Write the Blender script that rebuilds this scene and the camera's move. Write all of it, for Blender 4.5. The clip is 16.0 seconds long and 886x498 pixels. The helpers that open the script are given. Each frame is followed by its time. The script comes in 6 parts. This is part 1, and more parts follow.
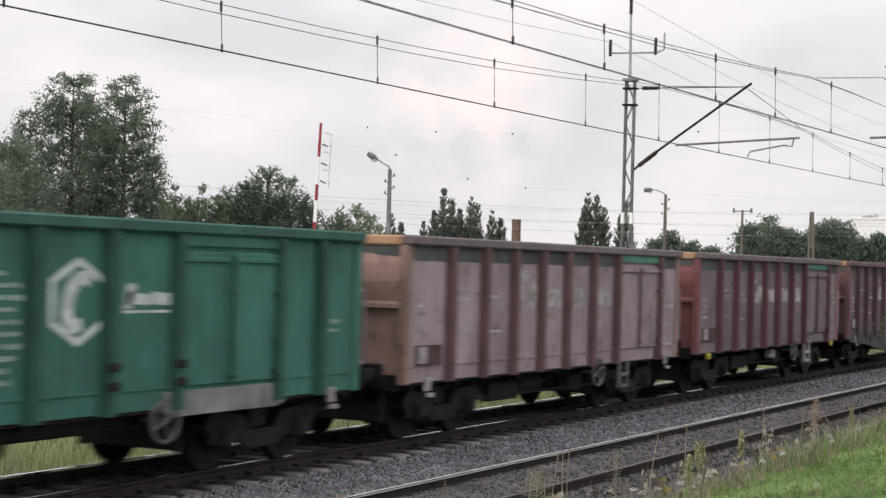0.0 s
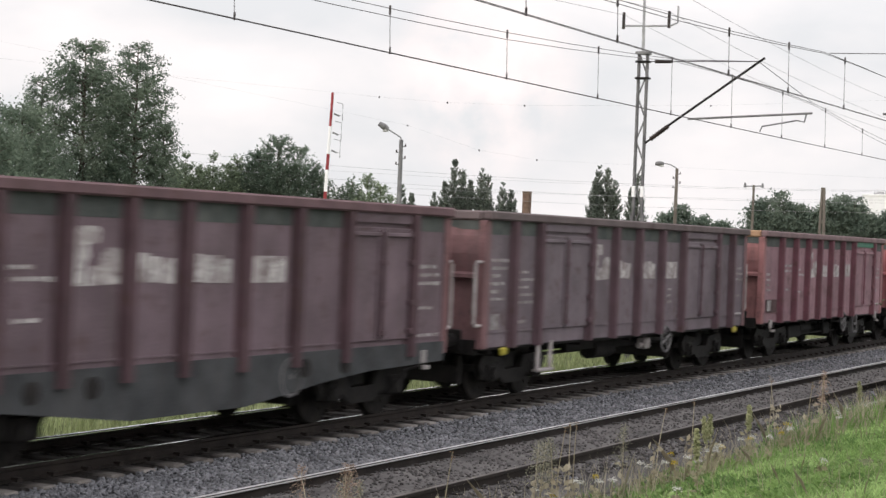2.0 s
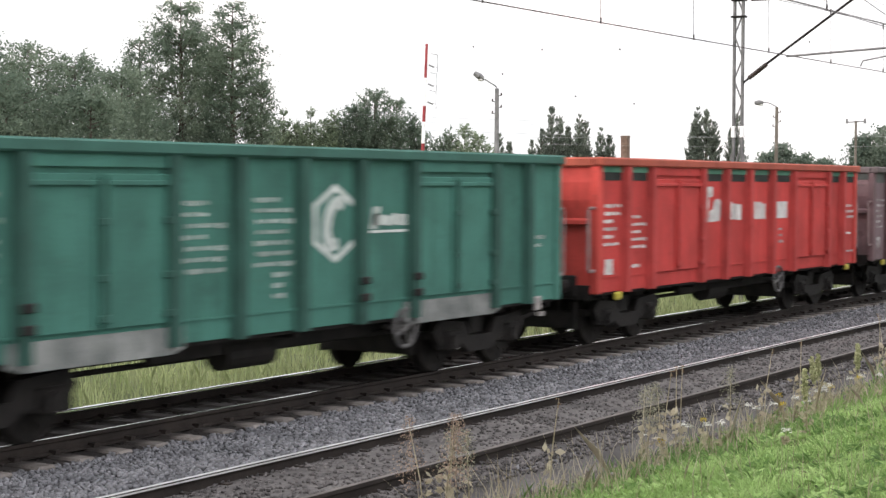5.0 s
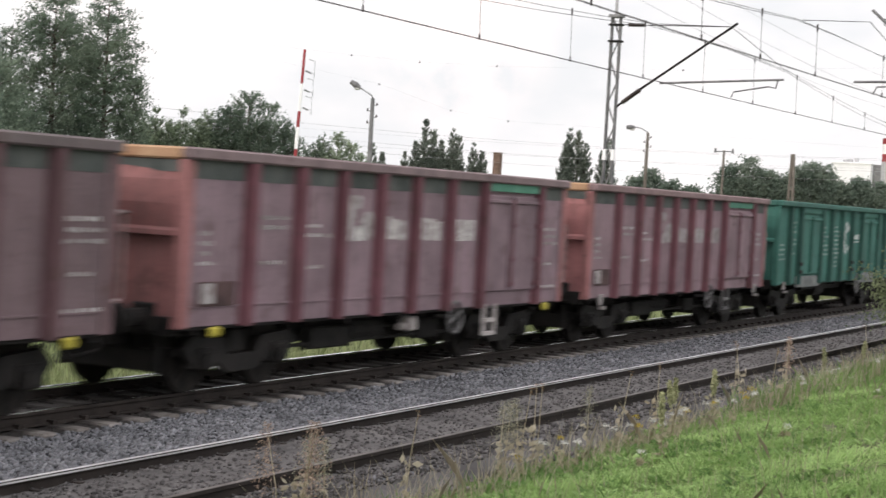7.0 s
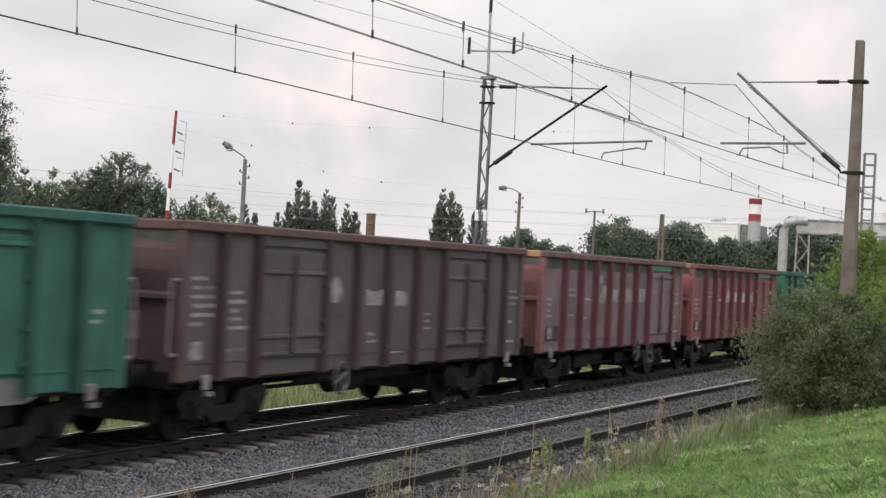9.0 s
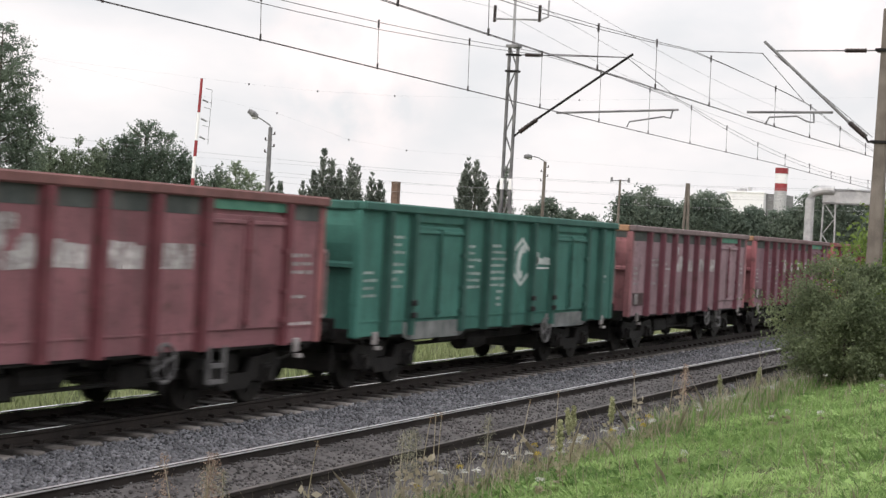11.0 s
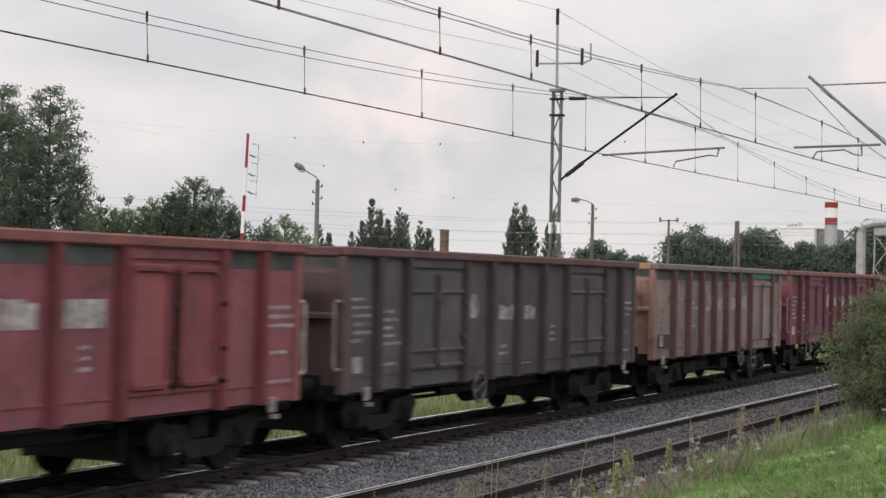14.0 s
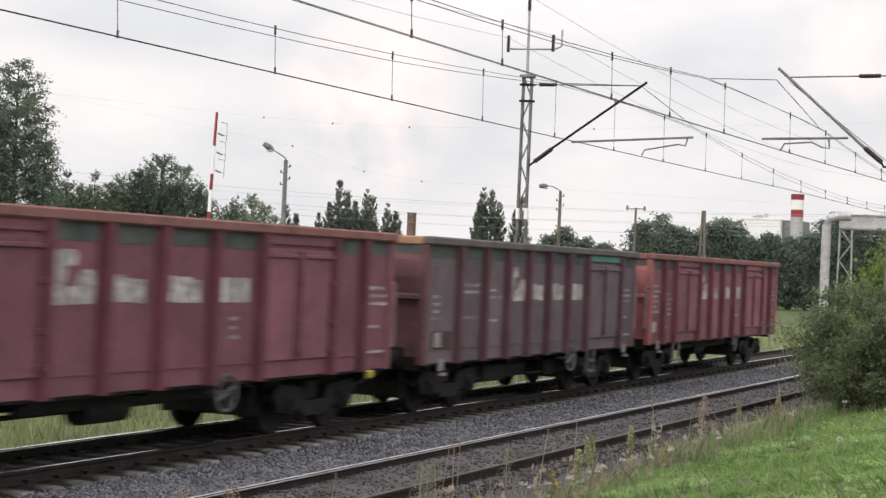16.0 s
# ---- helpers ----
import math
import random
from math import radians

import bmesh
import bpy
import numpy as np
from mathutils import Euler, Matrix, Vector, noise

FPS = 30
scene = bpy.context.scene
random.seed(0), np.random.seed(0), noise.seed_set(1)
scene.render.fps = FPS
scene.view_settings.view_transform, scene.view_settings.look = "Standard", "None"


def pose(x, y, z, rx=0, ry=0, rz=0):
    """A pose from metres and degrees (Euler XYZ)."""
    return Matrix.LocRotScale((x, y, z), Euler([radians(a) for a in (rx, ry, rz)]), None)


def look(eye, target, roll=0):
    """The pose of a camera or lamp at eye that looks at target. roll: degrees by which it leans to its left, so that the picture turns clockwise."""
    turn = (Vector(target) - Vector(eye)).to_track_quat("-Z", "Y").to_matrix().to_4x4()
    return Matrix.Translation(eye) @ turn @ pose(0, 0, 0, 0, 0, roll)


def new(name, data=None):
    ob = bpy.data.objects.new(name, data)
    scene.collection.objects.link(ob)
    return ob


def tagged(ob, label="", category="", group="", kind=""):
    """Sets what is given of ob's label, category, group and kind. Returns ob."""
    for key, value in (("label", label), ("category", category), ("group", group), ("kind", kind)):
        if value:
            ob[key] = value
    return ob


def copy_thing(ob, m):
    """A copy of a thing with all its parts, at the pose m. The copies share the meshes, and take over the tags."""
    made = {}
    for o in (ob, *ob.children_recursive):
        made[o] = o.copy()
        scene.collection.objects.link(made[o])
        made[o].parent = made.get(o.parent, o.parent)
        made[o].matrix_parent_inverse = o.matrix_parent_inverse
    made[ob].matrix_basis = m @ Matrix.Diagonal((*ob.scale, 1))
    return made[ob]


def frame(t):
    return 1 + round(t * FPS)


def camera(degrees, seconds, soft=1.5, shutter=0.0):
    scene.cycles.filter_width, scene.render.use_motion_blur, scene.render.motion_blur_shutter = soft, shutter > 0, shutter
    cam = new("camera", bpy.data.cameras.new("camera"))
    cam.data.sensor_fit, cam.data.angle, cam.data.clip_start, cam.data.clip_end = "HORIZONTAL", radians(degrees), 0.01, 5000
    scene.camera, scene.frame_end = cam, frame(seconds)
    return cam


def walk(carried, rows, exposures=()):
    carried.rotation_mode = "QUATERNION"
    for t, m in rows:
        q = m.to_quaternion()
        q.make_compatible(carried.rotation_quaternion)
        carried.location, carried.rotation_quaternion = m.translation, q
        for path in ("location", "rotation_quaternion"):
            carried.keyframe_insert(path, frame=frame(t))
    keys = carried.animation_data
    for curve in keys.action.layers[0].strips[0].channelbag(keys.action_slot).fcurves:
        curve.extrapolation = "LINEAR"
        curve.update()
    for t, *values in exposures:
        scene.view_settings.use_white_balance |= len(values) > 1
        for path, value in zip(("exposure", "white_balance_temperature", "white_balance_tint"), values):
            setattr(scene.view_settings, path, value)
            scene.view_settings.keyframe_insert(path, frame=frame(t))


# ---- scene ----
# ---- camera: hand-held beside the line, turning slightly ----
EYE = (0.0, 0.0, 2.768)
NEAR_Y, FAR_Y = 9.479, 13.804          # centre lines of the two tracks, rail heads at z = 0


def aim(yaw, pitch, roll):
    y, p = radians(yaw), radians(pitch)
    d = Vector((math.cos(y) * math.cos(p), math.sin(y) * math.cos(p), math.sin(p)))
    return look(EYE, Vector(EYE) + d * 30, roll)


PATH = [
    (0, 27.516, 0.557, 1.539), (0.5, 26.998, 0.171, 0.635), (1, 27.178, -0.061, -0.146),
    (1.5, 27.213, -0.544, 0.849), (2, 27.826, -0.431, 2.271), (2.5, 28.901, -0.324, 2.770),
    (3, 30.607, -0.810, 2.646), (3.2, 31.041, -1.356, 2.814), (5.3, 31.078, -2.161, 0.065),
    (5.5, 29.902, -1.994, 1.138), (6, 29.123, -2.322, 4.446), (6.5, 28.698, -2.141, 4.592),
    (7, 26.726, -1.734, 3.317), (7.5, 24.796, -0.702, 3.724), (8, 23.496, -0.257, 3.109),
    (8.5, 22.893, 0.083, 2.222), (9, 22.575, 0.554, 3.032), (11.3, 23.335, -0.694, 3.263),
    (11.5, 21.798, -0.628, 3.533), (12, 22.406, -0.671, 2.201), (12.5, 23.677, 0.941, 3.520),
    (13, 23.906, 1.242, 2.290), (13.5, 25.262, 2.074, 2.026), (14, 25.099, 0.967, 1.247),
    (14.5, 25.750, 0.596, 1.332), (15, 25.420, 0.760, 1.313), (15.5, 24.858, 0.592, 1.178),
    (16, 23.959, 0.446, 2.519),
]
cam = camera(29.29, 16.0, soft=1.4, shutter=0.32)
walk(cam, [(t, aim(a, b, c)) for t, a, b, c in PATH],
     exposures=[(0, 0.14), (1.5, 0.23), (3.0, 0.38), (5.3, 0.72), (6.0, 0.62), (7.0, 0.42), (8.0, 0.14), (9.0, 0.06), (11.5, 0.32), (12.5, 0.16), (13.5, -0.1), (14.5, 0.04), (16.0, 0.22)])

# ---- overcast evening sky with thin bright clouds, weak low sun behind them ----
SUN_AZ, SUN_EL = radians(172), radians(24)
world = bpy.data.worlds.new("overcast_sky")
scene.world = world
world.use_nodes = True
wn, wl = world.node_tree.nodes, world.node_tree.links
wn.clear()
w_out = wn.new("ShaderNodeOutputWorld")
w_bg = wn.new("ShaderNodeBackground")
w_sky = wn.new("ShaderNodeTexSky")
w_sky.sky_type, w_sky.sun_disc = "NISHITA", False
w_sky.sun_elevation, w_sky.sun_rotation = SUN_EL, radians(90) - SUN_AZ
w_sky.dust_density, w_sky.air_density = 4.0, 1.0
w_gain = wn.new("ShaderNodeMix")
w_gain.data_type, w_gain.blend_type = "RGBA", "MULTIPLY"
w_gain.inputs[0].default_value = 1.0
w_gain.inputs[7].default_value = (0.08, 0.08, 0.08, 1)
w_co = wn.new("ShaderNodeTexCoord")
w_map = wn.new("ShaderNodeMapping")
w_map.inputs["Scale"].default_value = (1, 1, 2.2)
w_n1 = wn.new("ShaderNodeTexNoise")
w_n1.inputs["Scale"].default_value, w_n1.inputs["Detail"].default_value = 6.0, 6.0
w_n1.inputs["Roughness"].default_value = 0.5
w_ramp = wn.new("ShaderNodeValToRGB")
w_ramp.color_ramp.elements[0].position, w_ramp.color_ramp.elements[0].color = 0.40, (0.755, 0.755, 0.775, 1)
w_ramp.color_ramp.elements[1].position, w_ramp.color_ramp.elements[1].color = 0.72, (1.0, 0.935, 0.93, 1)
w_mix = wn.new("ShaderNodeMix")
w_mix.data_type = "RGBA"
w_mix.inputs[0].default_value = 0.93
wl.new(w_co.outputs["Generated"], w_map.inputs[0])
wl.new(w_map.outputs[0], w_n1.inputs["Vector"])
wl.new(w_n1.outputs["Fac"], w_ramp.inputs[0])
wl.new(w_sky.outputs[0], w_gain.inputs[6])
wl.new(w_gain.outputs[2], w_mix.inputs[6])
wl.new(w_ramp.outputs[0], w_mix.inputs[7])
w_sep = wn.new("ShaderNodeSeparateXYZ")
wl.new(w_co.outputs["Generated"], w_sep.inputs[0])
w_up = wn.new("ShaderNodeMapRange")           # overcast sky: brighter towards the zenith
w_up.inputs[1].default_value, w_up.inputs[2].default_value = 0.12, 1.0
w_up.inputs[3].default_value, w_up.inputs[4].default_value = 0.97, 2.1
wl.new(w_sep.outputs["Z"], w_up.inputs[0])
wl.new(w_up.outputs[0], w_bg.inputs[1])
def cloud_bank(az, el, wide, gain, source):
    """A soft bank of brighter cloud round one direction, torn by noise."""
    d = Vector((math.cos(radians(az)) * math.cos(radians(el)), math.sin(radians(az)) * math.cos(radians(el)), math.sin(radians(el))))
    dot = wn.new("ShaderNodeVectorMath")
    dot.operation = "DOT_PRODUCT"
    dot.inputs[1].default_value = d
    wl.new(w_co.outputs["Generated"], dot.inputs[0])
    near = wn.new("ShaderNodeMapRange")
    near.interpolation_type = "SMOOTHSTEP"
    near.inputs[1].default_value, near.inputs[2].default_value = math.cos(radians(wide)), 1.0
    wl.new(dot.outputs["Value"], near.inputs[0])
    torn = wn.new("ShaderNodeTexNoise")
    torn.inputs["Scale"].default_value, torn.inputs["Detail"].default_value = 24.0, 5.0
    wl.new(w_co.outputs["Generated"], torn.inputs["Vector"])
    tr = wn.new("ShaderNodeMapRange")
    tr.inputs[1].default_value, tr.inputs[2].default_value = 0.38, 0.62
    wl.new(torn.outputs["Fac"], tr.inputs[0])
    am = wn.new("ShaderNodeMath")
    am.operation = "MULTIPLY"
    wl.new(near.outputs[0], am.inputs[0])
    wl.new(tr.outputs[0], am.inputs[1])
    ag = wn.new("ShaderNodeMath")
    ag.operation = "MULTIPLY"
    ag.inputs[1].default_value = gain
    wl.new(am.outputs[0], ag.inputs[0])
    mx = wn.new("ShaderNodeMix")
    mx.data_type = "RGBA"
    wl.new(ag.outputs[0], mx.inputs[0])
    wl.new(source, mx.inputs[6])
    mx.inputs[7].default_value = (1.12, 0.95, 0.92, 1)
    return mx.outputs[2]


w_cloud = cloud_bank(26.6, 5.3, 3.8, 0.65, w_mix.outputs[2])
w_cloud = cloud_bank(10.6, 7.6, 3.0, 0.5, w_cloud)
wl.new(w_cloud, w_bg.inputs[0])
wl.new(w_bg.outputs[0], w_out.inputs[0])

sun_data = bpy.data.lights.new("sun", "SUN")
sun_data.energy, sun_data.angle, sun_data.color = 0.8, radians(14), (1.0, 0.92, 0.86)
sun = new("sun", sun_data)
sun_dir = Vector((math.cos(SUN_AZ) * math.cos(SUN_EL), math.sin(SUN_AZ) * math.cos(SUN_EL), math.sin(SUN_EL)))
sun.matrix_world = look(sun_dir * 80, (0, 0, 0))


# ---- materials ----
def surface(name, c1, c2, scale=3.0, rough=0.8, metal=0.0, bump=0.2, fine=60.0, spread=0.12, streak=0.0, c3=None, island=False, spec=0.3, patch=None):
    """c1 and c2 mixed by two scales of noise; spread: difference from piece to piece; streak: runs of dirt c3 down the face."""
    m = bpy.data.materials.new(name)
    m.use_nodes = True
    n, l = m.node_tree.nodes, m.node_tree.links
    b = n["Principled BSDF"]
    b.inputs["Roughness"].default_value, b.inputs["Metallic"].default_value = rough, metal
    b.inputs["Specular IOR Level"].default_value = spec
    co = n.new("ShaderNodeTexCoord")
    info = n.new("ShaderNodeObjectInfo")
    off = n.new("ShaderNodeVectorMath")
    off.operation = "MULTIPLY_ADD"
    off.inputs[1].default_value = (37.0, 53.0, 29.0)
    l.new(info.outputs["Random"], off.inputs[0])
    l.new(co.outputs["Object"], off.inputs[2])
    big = n.new("ShaderNodeTexNoise")
    big.inputs["Scale"].default_value, big.inputs["Detail"].default_value = scale, 4.0
    small = n.new("ShaderNodeTexNoise")
    small.inputs["Scale"].default_value, small.inputs["Detail"].default_value = fine, 3.0
    l.new(off.outputs[0], big.inputs["Vector"])
    l.new(off.outputs[0], small.inputs["Vector"])
    add = n.new("ShaderNodeMath")
    add.operation = "MULTIPLY_ADD"
    add.inputs[1].default_value, add.inputs[2].default_value = 0.45, -0.22
    l.new(small.outputs["Fac"], add.inputs[0])
    su = n.new("ShaderNodeMath")
    su.operation = "ADD"
    l.new(big.outputs["Fac"], su.inputs[0])
    l.new(add.outputs[0], su.inputs[1])
    ramp = n.new("ShaderNodeValToRGB")
    ramp.color_ramp.elements[0].position, ramp.color_ramp.elements[0].color = 0.33, (*c1, 1)
    ramp.color_ramp.elements[1].position, ramp.color_ramp.elements[1].color = 0.68, (*c2, 1)
    l.new(su.outputs[0], ramp.inputs[0])
    colour = ramp.outputs[0]
    if streak:
        mp = n.new("ShaderNodeMapping")
        mp.inputs["Scale"].default_value = (7.0, 7.0, 0.5)
        run = n.new("ShaderNodeTexNoise")
        run.inputs["Scale"].default_value, run.inputs["Detail"].default_value = 1.6, 4.0
        l.new(off.outputs[0], mp.inputs[0])
        l.new(mp.outputs[0], run.inputs["Vector"])
        rr = n.new("ShaderNodeMapRange")
        rr.inputs[1].default_value, rr.inputs[2].default_value, rr.inputs[4].default_value = 0.48, 0.75, streak
        l.new(run.outputs["Fac"], rr.inputs[0])
        mx = n.new("ShaderNodeMix")
        mx.data_type = "RGBA"
        l.new(rr.outputs[0], mx.inputs[0])
        l.new(colour, mx.inputs[6])
        mx.inputs[7].default_value = (*(c3 or c1), 1)
        colour = mx.outputs[2]
    if patch:
        for (pc, sc, lo, hi, amt, dx) in patch:
            pn = n.new("ShaderNodeTexNoise")
            pn.inputs["Scale"].default_value, pn.inputs["Detail"].default_value, pn.inputs["Roughness"].default_value = sc, 7.0, 0.62
            sh = n.new("ShaderNodeVectorMath")
            sh.inputs[1].default_value = (dx, 2 * dx, -dx)
            l.new(off.outputs[0], sh.inputs[0])
            l.new(sh.outputs[0], pn.inputs["Vector"])
            pr = n.new("ShaderNodeMapRange")
            pr.inputs[1].default_value, pr.inputs[2].default_value, pr.inputs[4].default_value = lo, hi, amt
            l.new(pn.outputs["Fac"], pr.inputs[0])
            pm = n.new("ShaderNodeMix")
            pm.data_type = "RGBA"
            l.new(pr.outputs[0], pm.inputs[0])
            l.new(colour, pm.inputs[6])
            pm.inputs[7].default_value = (*pc, 1)
            colour = pm.outputs[2]
    if spread:
        hsv = n.new("ShaderNodeHueSaturation")
        val = n.new("ShaderNodeMapRange")
        val.inputs[3].default_value, val.inputs[4].default_value = 1 - spread, 1 + spread
        if island:
            geo = n.new("ShaderNodeNewGeometry")
            l.new(geo.outputs["Random Per Island"], val.inputs[0])
        else:
            l.new(info.outputs["Random"], val.inputs[0])
        l.new(val.outputs[0], hsv.inputs["Value"])
        l.new(colour, hsv.inputs["Color"])
        colour = hsv.outputs[0]
    l.new(colour, b.inputs["Base Color"])
    if bump:
        bp = n.new("ShaderNodeBump")
        bp.inputs["Strength"].default_value, bp.inputs["Distance"].default_value = bump, 0.02
        l.new(su.outputs[0], bp.inputs["Height"])
        l.new(bp.outputs[0], b.inputs["Normal"])
    return m


def leaf_material(name, c1, c2, spread=0.22):
    """Leaves and blades: part of the light passes through them."""
    m = surface(name, c1, c2, scale=0.35, rough=0.6, bump=0.0, fine=2.0, spread=spread, island=True, spec=0.25)
    n, l = m.node_tree.nodes, m.node_tree.links
    b, out = n["Principled BSDF"], n["Material Output"]
    thin = n.new("ShaderNodeBsdfTranslucent")
    mix = n.new("ShaderNodeMixShader")
    mix.inputs[0].default_value = 0.55
    l.new(b.inputs["Base Color"].links[0].from_socket, thin.inputs[0])
    l.new(b.outputs[0], mix.inputs[1])
    l.new(thin.outputs[0], mix.inputs[2])
    l.new(mix.outputs[0], out.inputs[0])
    return m


def under_train_shade(m, inner, outer, shade_tone):
    """Paints the train's shade into a sleeper: dark inside, fading towards its ends."""
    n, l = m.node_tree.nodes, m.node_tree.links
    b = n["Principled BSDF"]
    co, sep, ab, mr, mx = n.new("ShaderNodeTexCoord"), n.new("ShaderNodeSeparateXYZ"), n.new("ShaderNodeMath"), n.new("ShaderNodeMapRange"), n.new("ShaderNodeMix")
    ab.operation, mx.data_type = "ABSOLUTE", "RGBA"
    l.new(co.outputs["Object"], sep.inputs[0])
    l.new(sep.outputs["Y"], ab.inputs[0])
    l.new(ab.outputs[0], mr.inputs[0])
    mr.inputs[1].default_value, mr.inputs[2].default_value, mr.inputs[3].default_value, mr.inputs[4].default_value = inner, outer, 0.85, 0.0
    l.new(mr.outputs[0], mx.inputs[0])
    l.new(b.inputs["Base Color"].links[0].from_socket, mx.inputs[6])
    mx.inputs[7].default_value = (*shade_tone, 1)
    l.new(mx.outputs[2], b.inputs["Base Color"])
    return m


def k(c, f):
    return tuple(min(0.95, a * f) for a in c)


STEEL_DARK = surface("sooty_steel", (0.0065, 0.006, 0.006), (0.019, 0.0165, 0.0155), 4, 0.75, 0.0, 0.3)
STEEL_GREY = surface("grey_steel", (0.136, 0.136, 0.14), (0.238, 0.238, 0.238), 3, 0.6, 0.0, 0.1)
STEEL_PALE = surface("galvanised_steel", (0.33, 0.33, 0.34), (0.5, 0.5, 0.5), 3, 0.5, 0.3, 0.1)
WHITE = surface("worn_white_paint", (0.42, 0.41, 0.41), (0.7, 0.69, 0.68), 5, 0.7, 0.0, 0.05, spread=0.15)
WHITE_DULL = surface("dusty_white_marking", (0.216, 0.194, 0.194), (0.36, 0.338, 0.331), 6, 0.8, 0.0, 0.05, spread=0.2)
WORN = (((0.17, 0.125, 0.125), 4.0, 0.44, 0.64, 0.75, 7.0), ((0.12, 0.09, 0.09), 14.0, 0.5, 0.66, 0.7, 19.0))
MARK_WHITE = surface("worn_white_lettering", (0.4, 0.38, 0.38), (0.66, 0.64, 0.63), 5, 0.8, 0.0, 0.05, spread=0.15, streak=0.5, c3=(0.22, 0.15, 0.15), patch=WORN)
MARK_DULL = surface("dirty_faint_lettering", (0.33, 0.315, 0.315), (0.5, 0.485, 0.48), 6, 0.8, 0.0, 0.05, spread=0.2, streak=0.5, c3=(0.17, 0.12, 0.12), patch=WORN)
RAIL_BRIGHT = surface("mirror_bright_rail_head", (0.8, 0.8, 0.81), (0.88, 0.88, 0.89), 2, 0.14, 1.0, 0.0, spread=0.0)
HAND_GREY = surface("dirty_grey_steel", (0.08, 0.077, 0.08), (0.17, 0.165, 0.165), 3, 0.7)
END_RIM = surface("orange_sandy_rim", (0.3, 0.17, 0.1), (0.44, 0.29, 0.18), 2, 0.8, 0.0, 0.1, spread=0.1)
STALK_PALE = leaf_material("pale_dry_stalks", (0.3, 0.26, 0.18), (0.46, 0.42, 0.33))
YELLOW = surface("yellow_paint", (0.3, 0.26, 0.03), (0.44, 0.38, 0.06), 5, 0.6, 0.0, 0.05)
HEADER_GREEN = surface("green_lintel_paint", (0.05, 0.17, 0.12), (0.1, 0.25, 0.18), 4, 0.7)
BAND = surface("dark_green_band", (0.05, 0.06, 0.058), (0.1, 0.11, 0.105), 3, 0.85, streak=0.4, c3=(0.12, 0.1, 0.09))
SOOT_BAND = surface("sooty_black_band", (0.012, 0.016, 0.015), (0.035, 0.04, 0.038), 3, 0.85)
WIRE = surface("copper_wire", (0.05, 0.045, 0.045), (0.09, 0.08, 0.08), 3, 0.5, 0.3, 0.0, spread=0.0)
WIRE_FAINT = surface("grey_aluminium_wire", (0.3, 0.3, 0.31), (0.4, 0.4, 0.41), 3, 0.5, 0.2, 0.0, spread=0.0)
PORCELAIN = surface("brown_glazed_porcelain", (0.02, 0.015, 0.013), (0.05, 0.035, 0.03), 4, 0.3, 0.0, 0.0)
CONCRETE = surface("weathered_concrete", (0.12, 0.105, 0.0896), (0.204, 0.18, 0.156), 2, 0.9, 0.0, 0.3, streak=0.5, c3=(0.12, 0.1, 0.085))
SLEEPER = surface("concrete_sleeper_dusty", (0.108, 0.095, 0.0864), (0.216, 0.199, 0.189), 4, 0.9, 0.0, 0.4, spread=0.25)
# shade under the wagons, mixed into the sleeper colour
under_train_shade(SLEEPER, 0.98, 1.14, (0.022, 0.019, 0.018))
SLEEPER_BROWN = surface("brown_stained_sleeper", (0.05, 0.042, 0.038), (0.11, 0.095, 0.086), 4, 0.9, 0.0, 0.4, spread=0.25)
RAIL_SIDE = surface("rusty_rail_steel", (0.013, 0.01, 0.009), (0.032, 0.025, 0.022), 3, 0.8, 0.0, 0.2, spread=0.0)
RAIL_HEAD = surface("polished_rail_head", (0.55, 0.55, 0.56), (0.72, 0.72, 0.73), 2, 0.35, 0.75, 0.02, spread=0.0)
RAIL_DULL = surface("dull_rail_head", (0.05, 0.043, 0.04), (0.12, 0.105, 0.1), 2, 0.6, 0.2, 0.02, spread=0.0)
BALLAST = surface("grey_basalt_ballast", (0.075, 0.075, 0.083), (0.19, 0.19, 0.208), 1.2, 0.95, 0.0, 0.8, 16.0, 0.0)
BALLAST_BROWN = surface("stained_fine_ballast", (0.044, 0.041, 0.041), (0.112, 0.105, 0.104), 1.0, 0.95, 0.0, 0.8, 18.0, 0.0)
STONE_GREY = surface("basalt_stone", (0.12, 0.122, 0.134), (0.205, 0.207, 0.222), 2.0, 0.9, 0.0, 0.2, 20.0, 0.3, island=True)
STONE_BROWN = surface("oil_stained_stone", (0.046, 0.043, 0.044), (0.112, 0.105, 0.106), 1.5, 0.9, 0.0, 0.2, 20.0, 0.38, island=True)
STONE_VERGE = surface("dusty_verge_stone", (0.065, 0.058, 0.057), (0.15, 0.135, 0.132), 1.5, 0.9, 0.0, 0.2, 20.0, 0.35, island=True)
# Near-black stone and ballast: the train's shade is put into their colour.
STONE_SHADED = surface("stone_dark_as_shade", (0.017, 0.015, 0.0145), (0.042, 0.037, 0.035), 1.5, 0.8, 0.0, 0.2, 20.0, 0.35, island=True)
BALLAST_SHADED = surface("ballast_dark_as_shade", (0.015, 0.013, 0.0125), (0.035, 0.031, 0.029), 1.0, 0.9, 0.0, 0.8, 18.0, 0.0)
SOIL = surface("grass_and_soil", (0.045, 0.06, 0.02), (0.11, 0.13, 0.045), 0.6, 0.95, 0.0, 0.6, 9.0, 0.0)
GRASS_FRESH = leaf_material("fresh_grass", (0.16, 0.27, 0.075), (0.43, 0.59, 0.24))
GRASS_DEEP = leaf_material("deep_green_grass", (0.11, 0.2, 0.06), (0.24, 0.37, 0.12))
GRASS_FAR = leaf_material("pale_meadow_grass", (0.22, 0.27, 0.12), (0.4, 0.44, 0.24))
GRASS_DRY = leaf_material("dry_weeds", (0.19, 0.18, 0.1), (0.4, 0.37, 0.26))
